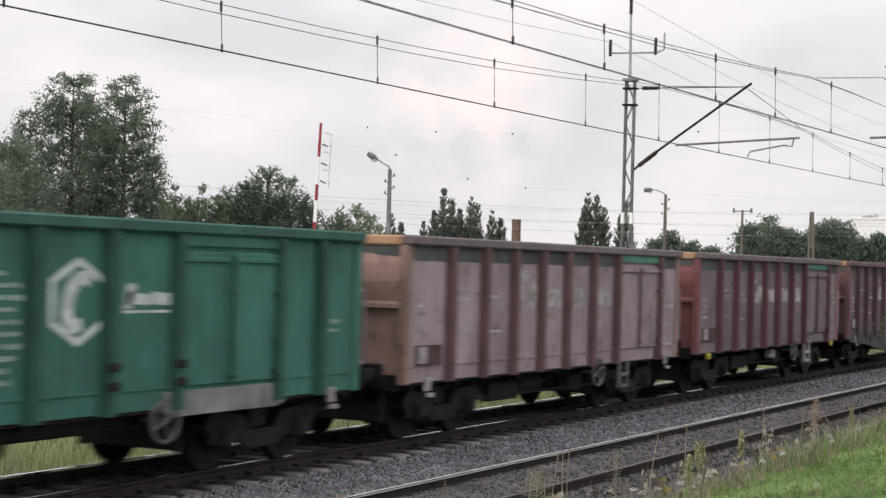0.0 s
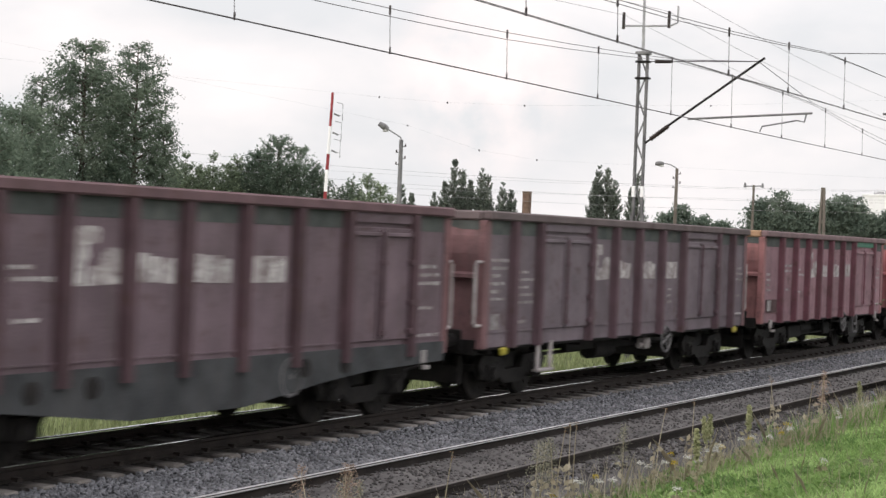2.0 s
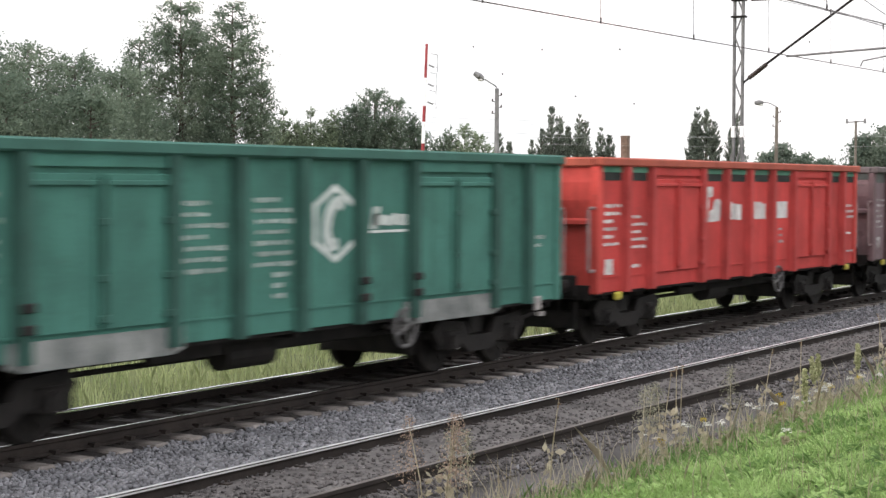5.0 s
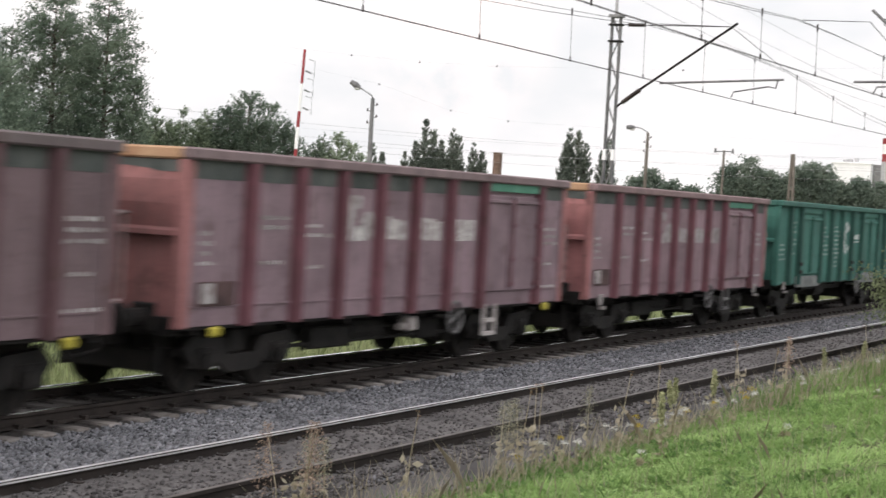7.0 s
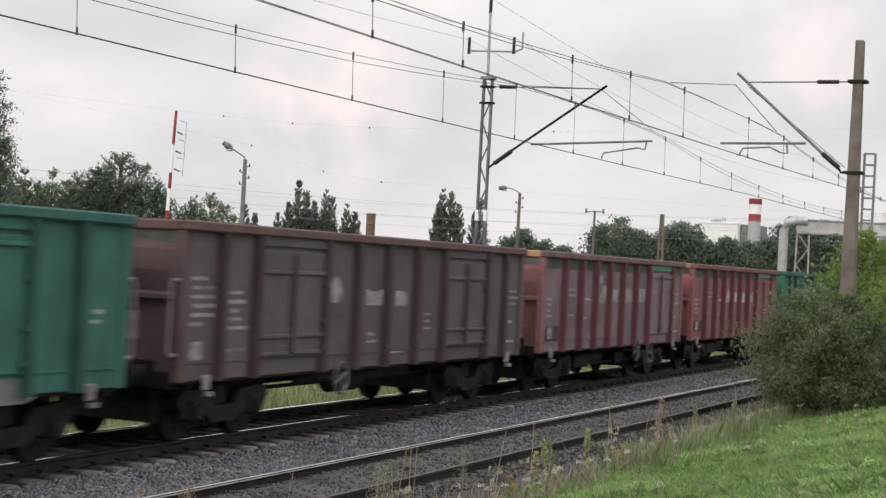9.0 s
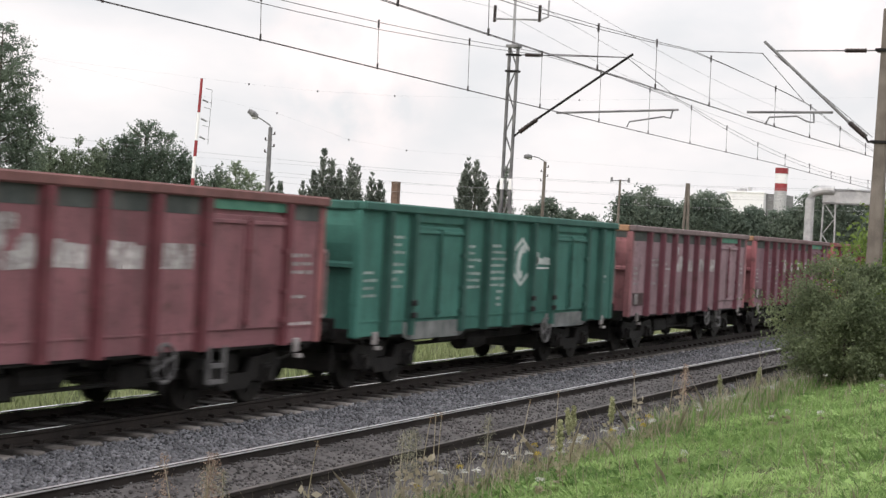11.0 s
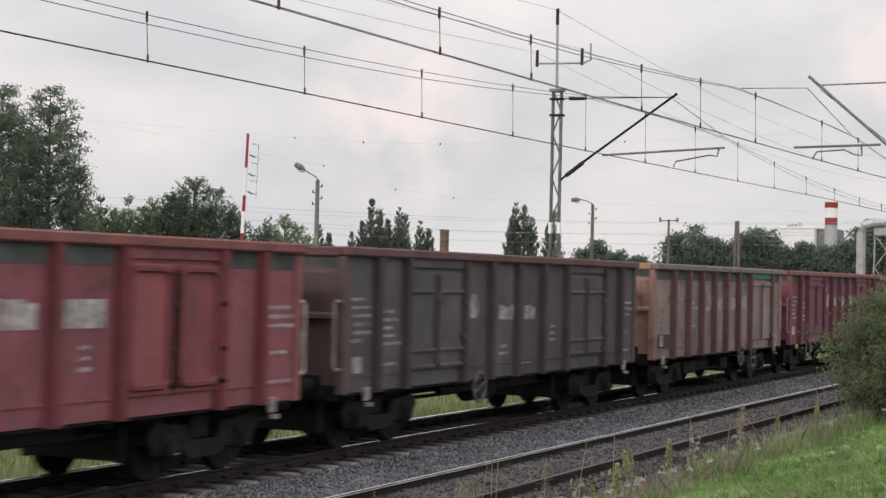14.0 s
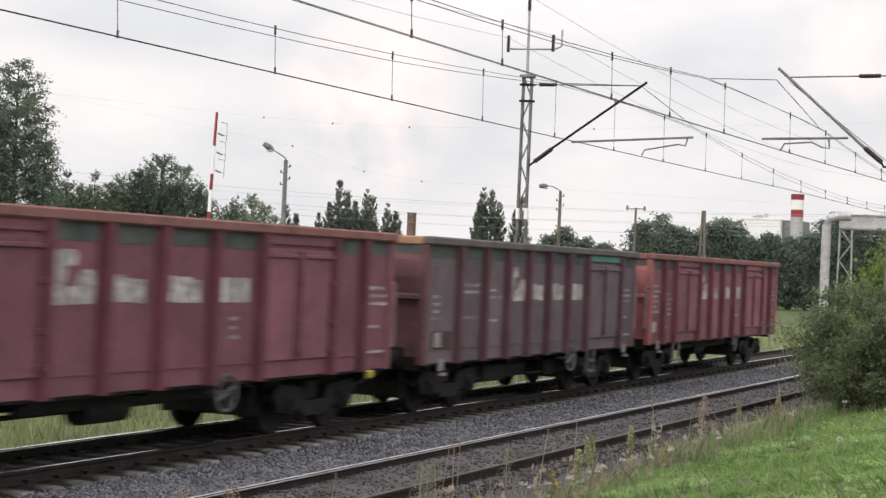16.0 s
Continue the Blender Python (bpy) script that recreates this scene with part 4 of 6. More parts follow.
TEXT_PALE = surface("faint_chalky_lettering", (0.2, 0.26, 0.24), (0.38, 0.44, 0.42), 5, 0.8, 0.0, 0.05, spread=0.15)
MARK_PALE = surface("pale_chalky_lettering", (0.36, 0.4, 0.39), (0.58, 0.62, 0.6), 5, 0.8, 0.0, 0.05, spread=0.15)
SILL_GREY = surface("scuffed_grey_sill", (0.12, 0.13, 0.13), (0.26, 0.27, 0.265), 3, 0.85, streak=0.5, c3=(0.08, 0.1, 0.09))
GREY_SILL = surface("grey_dirty_sill", (0.032, 0.035, 0.038), (0.07, 0.073, 0.077), 2, 0.85, streak=0.4, c3=(0.05, 0.04, 0.036))
RACK = surface("dark_maroon_rack", (0.045, 0.028, 0.028), (0.1, 0.06, 0.06), 4, 0.8)
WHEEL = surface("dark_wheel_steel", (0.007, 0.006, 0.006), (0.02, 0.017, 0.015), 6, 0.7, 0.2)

GREEN = (0.05, 0.195, 0.155)
TRAIN = (
    # kind, key, panel, rib, cap, end, options
    ("B", "green", GREEN, k(GREEN, 0.85), k(GREEN, 1.15), GREEN, {}, "green open freight wagon with a white hexagon emblem"),
    ("A", "dusty_pink", (0.42, 0.30, 0.28), (0.25, 0.12, 0.12), (0.32, 0.25, 0.23), (0.45, 0.22, 0.14), {"ladder": 1, "white": WHITE_DULL}, "dusty pinkish-brown open freight wagon with dark red ribs"),
    ("A", "dusty_red", (0.27, 0.19, 0.19), (0.23, 0.08, 0.09), (0.3, 0.22, 0.21), (0.4, 0.09, 0.08), {"tags": True, "ladder": 2}, "dusty dark red open freight wagon with white step frame"),
    ("F", "dull_maroon", (0.21, 0.13, 0.14), (0.165, 0.085, 0.092), (0.26, 0.14, 0.14), (0.26, 0.09, 0.08), {"green_top": False}, "dull maroon open wagon with grey fish-bellied sill"),
    ("B", "grey_maroon", (0.21, 0.155, 0.16), (0.2, 0.11, 0.12), (0.27, 0.2, 0.18), (0.28, 0.11, 0.1), {"tags": True, "ladder": 2}, "grey-maroon open freight wagon with two door pairs"),
    ("A", "pink_red", (0.42, 0.20, 0.21), (0.3, 0.10, 0.12), (0.4, 0.25, 0.23), (0.5, 0.15, 0.12), {"ladder": 1}, "faded pinkish-red open freight wagon"),
    ("A", "brick_red", (0.34, 0.17, 0.18), (0.3, 0.09, 0.1), (0.4, 0.24, 0.22), (0.5, 0.11, 0.1), {"ladder": 1}, "faded brick-red open freight wagon"),
    ("B", "green", GREEN, k(GREEN, 0.85), k(GREEN, 1.15), GREEN, {}, "green open freight wagon with a white hexagon emblem"),
    ("B", "vermilion", (0.52, 0.035, 0.025), (0.66, 0.045, 0.03), (0.6, 0.1, 0.04), (0.58, 0.05, 0.03), {"tags": True}, "bright vermilion open freight wagon with white markings"),
    ("B", "grey_brown", (0.235, 0.14, 0.138), (0.21, 0.095, 0.098), (0.27, 0.21, 0.19), (0.22, 0.11, 0.105), {"tags": True, "ladder": 2, "white": WHITE_DULL}, "grey-brown open freight wagon with yellow hook plates"),
    ("A", "dusty_wine", (0.30, 0.18, 0.19), (0.26, 0.085, 0.10), (0.36, 0.25, 0.23), (0.46, 0.13, 0.10), {"tags": True, "ladder": 2}, "dusty wine-red open freight wagon with yellow hook plates"),
    ("A", "rose_brown", (0.36, 0.21, 0.215), (0.3, 0.10, 0.115), (0.42, 0.27, 0.24), (0.5, 0.14, 0.11), {"ladder": 1, "white": WHITE_DULL}, "faded rose-brown open freight wagon with red ribs"),
    ("B", "green", GREEN, k(GREEN, 0.85), k(GREEN, 1.15), GREEN, {}, "green open freight wagon with a white hexagon emblem"),
    ("B", "umber", (0.14, 0.11, 0.11), (0.13, 0.08, 0.082), (0.24, 0.13, 0.11), (0.16, 0.08, 0.07), {"white": WHITE_DULL, "band": False}, "dark umber open freight wagon with framed doors"),
    ("A", "red_brown", (0.31, 0.19, 0.185), (0.3, 0.08, 0.085), (0.36, 0.2, 0.17), (0.44, 0.12, 0.10), {"ladder": 1, "white": WHITE_DULL}, "red-brown open freight wagon with red ribs"),
    ("A", "old_red", (0.33, 0.10, 0.105), (0.3, 0.07, 0.08), (0.4, 0.16, 0.13), (0.5, 0.1, 0.08), {"ladder": 1}, "old red open freight wagon"),
    ("B", "green", GREEN, k(GREEN, 0.85), k(GREEN, 1.15), GREEN, {}, "green open freight wagon with a white hexagon emblem"),
    ("A", "faded_rose", (0.40, 0.225, 0.225), (0.32, 0.09, 0.11), (0.36, 0.25, 0.22), (0.46, 0.12, 0.11), {"ladder": 1}, "faded rose open freight wagon with crimson ribs"),
    ("A", "wine_red", (0.29, 0.13, 0.15), (0.29, 0.075, 0.095), (0.36, 0.22, 0.2), (0.46, 0.09, 0.09), {"ladder": 1}, "wine-red open freight wagon"),
    ("B", "scarlet", (0.37, 0.075, 0.09), (0.36, 0.06, 0.075), (0.45, 0.14, 0.11), (0.5, 0.1, 0.075), {"dark_leaf": True, "ladder": 1}, "scarlet open freight wagon with one dark repaired door"),
    ("B", "charcoal", (0.125, 0.11, 0.112), (0.13, 0.085, 0.088), (0.26, 0.13, 0.11), (0.17, 0.09, 0.08), {"white": WHITE_DULL, "band": False}, "charcoal-brown open freight wagon with framed doors"),
    ("A", "pale_beige", (0.36, 0.255, 0.19), (0.3, 0.13, 0.12), (0.38, 0.3, 0.25), (0.5, 0.22, 0.12), {"ladder": 1, "white": WHITE_DULL}, "pale beige-brown open freight wagon with red ribs"),
    ("B", "crimson", (0.30, 0.075, 0.10), (0.29, 0.07, 0.09), (0.44, 0.17, 0.13), (0.4, 0.07, 0.085), {"tags": True, "ladder": 1}, "crimson open freight wagon with two door pairs"),
    ("A", "smoky_red", (0.19, 0.13, 0.135), (0.2, 0.08, 0.09), (0.24, 0.2, 0.18), (0.26, 0.08, 0.08), {"ladder": 1}, "smoky dark red open freight wagon"),
    ("B", "rail_red", (0.36, 0.10, 0.11), (0.33, 0.08, 0.09), (0.42, 0.16, 0.12), (0.55, 0.1, 0.07), {"ladder": 1}, "red open freight wagon at the end of the train"),
)
PITCH = {"A": 13.528, "F": 13.528, "B": 15.239}      # one coupled train: each wagon takes up its length
FRONT, along = [], 7.76
for row in TRAIN:
    FRONT.append(along - (0.04 if row[0] == "B" else 0.0))
    along += PITCH[row[0]]
WAGONS = []
for i, (kind, key, pan, rb, cp, en, opts, label) in enumerate(TRAIN):
    WAGONS.append(wagon(kind, key, pan, rb, cp, en, label, seed=i, **opts))


# how far the train is ahead of a steady 19.35 m/s
AHEAD = ((0.0, 1.03), (0.5, 0.46), (1.0, 0.66), (1.5, 0.21), (2.0, 0.53), (2.5, -0.03), (3.0, 0.25), (3.5, 0.05), (4.0, -0.12), (4.5, -0.28), (5.0, -0.45), (5.5, -0.6), (6.0, -0.4), (6.5, -0.9),
         (7.0, -0.63), (7.5, -0.67), (8.0, -0.16), (8.5, -0.61), (9.0, -0.08), (9.5, -0.35), (10.0, -0.65), (10.5, -0.95), (11.0, -1.25), (11.5, -1.43), (12.0, -0.92), (12.5, -0.76),
         (13.0, 0.01), (13.5, -0.11), (14.0, 0.5), (14.5, 0.2), (15.0, 0.98), (15.5, 0.93), (16.0, 1.55))


def rolled(t):
    """Metres that the train has rolled along at t seconds."""
    return 19.35 * t + float(np.interp(t, [a for a, b in AHEAD], [b for a, b in AHEAD]))


def motions():
    for w, x in zip(WAGONS, FRONT):
        walk(w, [(i / 2, pose(x - rolled(i / 2), FAR_Y, 0)) for i in range(33)])
    turns = [(i / 30, -math.degrees(rolled(i / 30) / 0.46)) for i in range(481)]
    for a in (-0.9, 0.9):
        rows = [(t, pose(a, 0, 0.46, 0, d, 0)) for t, d in turns]
        for ws, b in WHEELS:
            if a == b:
                walk(ws, rows)


# ---- overhead line ----
def at(az, el, d):
    a = radians(az)
    return Vector((d * math.cos(a), d * math.sin(a), EYE[2] + d * math.tan(radians(el))))


def insulator(bm, p, q, r=0.06, n=5):
    p, q = Vector(p), Vector(q)
    rod(bm, p, q, r * 0.78, seg=8)
    for i in range(n):
        a = p.lerp(q, (i + 0.2) / n)
        b = p.lerp(q, (i + 0.75) / n)
        rod(bm, a, b, r, r * 0.6, seg=10)


STEEL_MID = surface("weathered_zinc_steel", (0.1, 0.1, 0.104), (0.2, 0.2, 0.2), 3, 0.6, 0.1, 0.1)


def far_mast():
    X, Y = 43.5, 17.0
    m = tagged(new("catenary_mast"), "grey lattice catenary mast with a tall top pole", "catenary mast")
    m.location = (X, Y, 0)
    for s in (-1, 1):
        made("leg", lambda bm: (box(bm, -0.055, 0.055, s * 0.15 - 0.035, s * 0.15 + 0.035, -0.7, 3.6), box(bm, -0.05, 0.05, s * 0.12 - 0.03, s * 0.12 + 0.03, 3.5, 8.0)), STEEL_MID, m)
        made("band", lambda bm: box(bm, -0.06, 0.06, s * 0.125 - 0.045, s * 0.125 + 0.045, 4.05, 4.35), WHITE_CLEAN, m, "white painted band")
    for i in range(14):
        z = -0.4 + i * 0.6
        s = 1 if i % 2 else -1
        made("brace", lambda bm: rod(bm, (0, -0.12 * s, z), (0, 0.12 * s, z + 0.6), 0.022, seg=5), STEEL_GREY, m)
    made("cap_plate", lambda bm: box(bm, -0.14, 0.14, -0.19, 0.19, 7.95, 8.03, 0.01), STEEL_GREY, m)
    for z in (7.3, 7.75):
        made("clamp", lambda bm: box(bm, -0.1, 0.1, -0.2, 0.2, z - 0.025, z + 0.03, 0.01), STEEL_DARK, m)
    made("top_pole", lambda bm: rod(bm, (0, 0.02, 8.0), (0, 0.04, 9.85), 0.045, 0.035), STEEL_PALE, m)
    made("insulator", lambda bm: insulator(bm, (0, 0.04, 9.8), (0, 0.04, 10.25), 0.06), PORCELAIN, m, "dark porcelain insulator")
    made("cross_arm", lambda bm: pipe(bm, ((0, 0.66, 8.75), (0, -0.75, 8.72), (0, -0.95, 8.8), (0, -0.95, 9.25)), 0.028), STEEL_PALE, m)
    for y in (0.62, -0.7):
        made("insulator", lambda bm: insulator(bm, (0, y, 8.66), (0, y, 9.12), 0.055), PORCELAIN, m, "dark porcelain insulator")
    arm = made("bracket_tube", lambda bm: rod(bm, (0, -0.75, 5.98), (0, -3.42, 7.81), 0.034), STEEL_DARK, m, "dark steel cantilever tube")
    made("insulator", lambda bm: insulator(bm, (0, -0.3, 5.64), (0, -0.8, 6.0), 0.075, 6), PORCELAIN, arm, "dark porcelain insulator")
    made("pin", lambda bm: rod(bm, (0, -0.12, 5.5), (0, -0.32, 5.66), 0.03), STEEL_DARK, arm)
    stay = made("stay_wire", lambda bm: rod(bm, (0, -0.1, 7.76), (0, -3.2, 7.72), 0.014, seg=6), WIRE, m, "thin stay rod")
    made("insulator", lambda bm: insulator(bm, (0, -0.35, 7.755), (0, -0.8, 7.75), 0.06, 6), PORCELAIN, stay, "dark porcelain insulator")
    reg = made("registration_tube", lambda bm: rod(bm, (0, -1.35, 6.19), (0, -4.75, 6.35), 0.03), STEEL_GREY, m, "grey registration tube")
    made("steady_arm", lambda bm: pipe(bm, ((0, -4.6, 6.34), (0, -4.55, 6.12), (0, -4.35, 6.16), (0, -3.42, 6.0), (0, -3.36, 5.86)), 0.022), STEEL_GREY, reg, "bent steady arm")


def near_post():
    X, Y = 40.3, 6.45
    m = tagged(new("concrete_catenary_post"), "tall tapered brown-grey concrete catenary post", "catenary mast")
    m.location = (X, Y, 0)
    def body(bm):
        v = []
        for z, w in ((-0.5, 0.23), (8.55, 0.115)):
            v.append([bm.verts.new((sx * w, sy * w * 0.85, z)) for sx, sy in ((-1, -1), (1, -1), (1, 1), (-1, 1))])
        for i in range(4):
            j = (i + 1) % 4
            bm.faces.new((v[0][i], v[0][j], v[1][j], v[1][i]))
        bm.faces.new(v[1])
        bmesh.ops.bevel(bm, geom=bm.edges[:], offset=0.02, segments=1, affect="EDGES")
    made("shaft", body, CONCRETE, m)
    for z in (7.58, 5.44):
        made("strap", lambda bm: box(bm, -0.2, 0.2, -0.22, 0.22, z - 0.03, z + 0.03), STEEL_DARK, m)
    tube = made("bracket_tube", lambda bm: rod(bm, (0, 0.72, 5.85), (0, 2.87, 7.77), 0.036), STEEL_GREY, m, "grey steel cantilever tube")
    made("insulator", lambda bm: insulator(bm, (0, 0.35, 5.55), (0, 0.75, 5.88), 0.075, 6), PORCELAIN, tube, "dark porcelain insulator")
    made("pin", lambda bm: pipe(bm, ((0, 0.15, 5.44), (0, 0.3, 5.44), (0, 0.38, 5.58)), 0.03), STEEL_DARK, tube)
    stay = made("stay_rod", lambda bm: rod(bm, (0, 0.1, 7.58), (0, 2.6, 7.55), 0.018, seg=6), STEEL_GREY, m, "thin stay rod")
    made("insulator", lambda bm: insulator(bm, (0, 0.45, 7.575), (0, 0.95, 7.57), 0.06, 6), PORCELAIN, stay, "dark porcelain insulator")
    reg = made("registration_tube", lambda bm: rod(bm, (0, 1.15, 6.11), (0, 3.2, 6.07), 0.03), STEEL_GREY, m, "grey registration tube")
    made("steady_arm", lambda bm: pipe(bm, ((0, 1.6, 6.1), (0, 1.58, 5.86), (0, 1.75, 5.88), (0, 2.0, 6.0), (0, 2.65, 5.96), (0, 2.75, 5.78)), 0.022), STEEL_GREY, reg, "bent steady arm")
    made("tie_wire", lambda bm: rod(bm, (0, 0.2, 5.55), (0, 2.6, 7.45), 0.008, seg=5), WIRE, m, "thin tie wire")


def line(y, support, z_top, z_low, c, contact, rise, drops, name, label, split=0.06):
    """One span on each side of the support: twin contact wires, messenger with a stitch at the support, droppers."""
    span = 61.0
    root = tagged(new(name), label, "overhead line", "overhead lines")
    flat = 5.6
    def mess(x):
        u = min(abs(x - support), 2 * span - abs(x - support))
        return z_low + c * (span / 2 - min(max(u, flat), span)) ** 2
    def z_con(x):
        return contact + rise * (min(max(x, 5.0), 62.0) - 40)
    xs = [support - span + i * 3.05 for i in range(0, 41)]
    def off(x):
        return 0.2 * math.cos(math.pi * (x - support) / span)
    for d in (-0.025, 0.025):
        made("contact_wire", lambda bm: pipe(bm, [(x, y + off(x) * 1.0 + d, z_con(x)) for x in xs], 0.0065, 5), WIRE, root, "dark copper contact wire")
        made("messenger_wire", lambda bm: pipe(bm, [(x, y + off(x), mess(x) - (split * min(1.0, abs(x - support) / 15) if d < 0 else 0.0)) for x in xs], 0.0065, 5), WIRE, root, "dark stranded messenger wire")
    for s in (-1, 1):
        made("support_wire", lambda bm: rod(bm, (support + s * flat, y + 0.2, mess(support + flat)), (support, y + 0.1, z_top), 0.01, seg=5), WIRE, root, "dark support wire")
    for u in drops:
        x = support + u
        if support - span < x < support + span:
            def drop(bm):
                rod(bm, (x, y + off(x), mess(x)), (x + 0.05, y + off(x), z_con(x)), 0.006, seg=5)
                rod(bm, (x, y + off(x), mess(x) + 0.05), (x, y + off(x), mess(x) - 0.1), 0.02, seg=5)
                rod(bm, (x + 0.05, y + off(x), z_con(x) - 0.02), (x + 0.05, y + off(x), z_con(x) + 0.09), 0.018, seg=5)
            made("dropper", drop, WIRE, root, "thin dropper wire")


far_mast()
near_post()
line(FAR_Y - 0.15, 43.5, 7.72, 6.26, 0.00142, 5.835, 0.0074, [i * 4.45 + 2.65 for i in range(-12, 13)], "overhead_line", "overhead line of dark wires above the train", 0.13)
line(NEAR_Y - 0.2, 40.4, 7.5, 6.09, 0.00127, 5.88, 0.0105, [-33.6, -29.2, -24.8, -20.65, -17.45, -12.25, -8.6, -4.4] + [i * 4.45 + 2.1 for i in range(13)], "overhead_line", "overhead line of dark wires above the empty track")


def feeder(y, z, sag, name="feeder_wire"):
    def build(bm):
        pts = [(43.5 - 61 + i * 6.1, y, z - sag * (1 - ((i % 10) / 5 - 1) ** 2)) for i in range(0, 21)]
        pipe(bm, pts, 0.006, 5)
    tagged(made(name, build, WIRE_FAINT), "thin grey feeder wire strung along the masts", "wire", "feeder wires")


feeder(17.04, 10.2, 0.9)
feeder(17.62, 9.05, 0.9)
feeder(16.3, 9.1, 0.9)


def marked_wire(spots):
    """A hair-thin wire across the sky with small dark clamps on it."""
    pts = [at(az, el, 60) for az, el in spots]
    r = tagged(new("marked_wire"), "hair-thin wire with small dark clamps against the sky", "wire", "marked wires")
    made("wire", lambda bm: pipe(bm, pts, 0.0015, 4), WIRE_FAINT, r)
    for p in pts[1:-1]:
        made("clamp", lambda bm: rod(bm, p - Vector((0, 0, 0.035)), p + Vector((0, 0, 0.025)), 0.027, 0.02, seg=8), STEEL_DARK, r, "small dark clamp")


marked_wire(((48, 5.4), (30.18, 4.6), (27.87, 4.51), (25.27, 4.51), (19.05, 4.7), (4, 5.4)))
marked_wire(((48, 6.5), (29.19, 3.69), (26.74, 2.95), (24.78, 2.7), (4, 2.2)))


def power_lines():
    for i, (d, e1, e2) in enumerate(((88, 3.0, 2.3), (90, 2.55, 1.9), (92, 2.2, 1.6), (125, 2.5, 2.2), (127, 1.9, 2.0))):
        a, b = at(46, e1, d), at(7, e2, d * 1.25)
        def build(bm):
            pts = [a.lerp(b, j / 12) - Vector((0, 0, 1.2 * (1 - (j / 6 - 1) ** 2))) for j in range(13)]
            pipe(bm, pts, 0.007, 5)
        tagged(made("power_wire", build, WIRE_FAINT), "faint distant power wire strung between poles", "wire", "power wires")


power_lines()


# ---- poles, lamps, barrier, buildings behind the line ----
def street_lamp(az, d, el_top, reach, el_head, label, round_arm):
    p = at(az, el_top, d)
    side = Vector((-math.sin(radians(az)), math.cos(radians(az)), 0))
    head = p + side * reach
    head.z = EYE[2] + d * math.tan(radians(el_head))
    r = tagged(new("street_lamp"), label, "street lamp", "street lamps")
    made("pole", lambda bm: rod(bm, (p.x, p.y, -0.5), p, 0.15, 0.1, seg=10), CONCRETE if round_arm else STEEL_GREY, r)
    if round_arm:
        pts = [p.lerp(head, t) + Vector((0, 0, 0.12 * math.sin(math.pi * t))) for t in (0, 0.15, 0.4, 0.7, 1.0)]
        pts[0] = p
    else:
        pts = [p, p + Vector((0, 0, 0.12)) + side * 0.05, head]
    made("arm", lambda bm: pipe(bm, pts, 0.035, 6), STEEL_GREY, r)
    def lamp(bm):
        d2 = (head - pts[-2]).normalized()
        rod(bm, head - d2 * 0.15, head + d2 * 0.1, 0.1, 0.17, seg=12)
        rod(bm, head + d2 * 0.1, head + d2 * 0.4, 0.17, 0.11, seg=12)
    h = made("lamp_head", lamp, STEEL_GREY, r, "grey lamp housing")
    made("glass", lambda bm: box(bm, head.x - 0.12, head.x + 0.12, head.y - 0.12, head.y + 0.12, head.z - 0.2, head.z - 0.1, 0.03), GLASS, h, "pale lamp glass")
    for i in range(4):
        q = p - Vector((0, 0, 0.35 + 0.3 * i)) + side * (0.22 if i % 2 else -0.22)
        made("insulator", lambda bm: (rod(bm, (p.x, p.y, q.z), q, 0.02, seg=5), rod(bm, q, q + Vector((0, 0, 0.14)), 0.05, 0.03, seg=8)), PORCELAIN, r)


street_lamp(29.38, 85, 3.2, 0.8, 3.58, "grey street lamp with a slanted arm behind the railway", False)
street_lamp(20.08, 110, 2.57, 1.0, 2.72, "concrete street lamp with a curved arm behind the railway", True)


def utility_pole():
    p = at(17.53, 2.11, 120)
    r = tagged(new("utility_pole"), "slim grey utility pole with a short cross arm", "utility pole")
    side = Vector((-math.sin(radians(17.5)), math.cos(radians(17.5)), 0))
    made("pole", lambda bm: rod(bm, (p.x, p.y, -0.5), p, 0.13, 0.08, seg=8), CONCRETE, r)
    made("cross_arm", lambda bm: rod(bm, p + side * 0.62 - Vector((0, 0, 0.1)), p - side * 0.62 - Vector((0, 0, 0.05)), 0.04), STEEL_GREY, r)
    for s in (-0.6, 0.6):
        made("insulator", lambda bm: rod(bm, p + side * s - Vector((0, 0, 0.18)), p + side * s + Vector((0, 0, 0.14)), 0.1, 0.07), STEEL_GREY, r)
    q = at(15.27, 2.1, 90)
    c = tagged(new("concrete_pole"), "tapered concrete double pole among dark trees", "utility pole")
    for s in (-1, 1):
        made("leg", lambda bm: rod(bm, (q.x, q.y + 0.22 * s, -0.5), (q.x, q.y + 0.05 * s, q.z), 0.11, 0.07, seg=8), CONCRETE, c)
    made("cross_tie", lambda bm: box(bm, q.x - 0.06, q.x + 0.06, q.y - 0.15, q.y + 0.15, 4.2, 4.32), CONCRETE, c)


utility_pole()


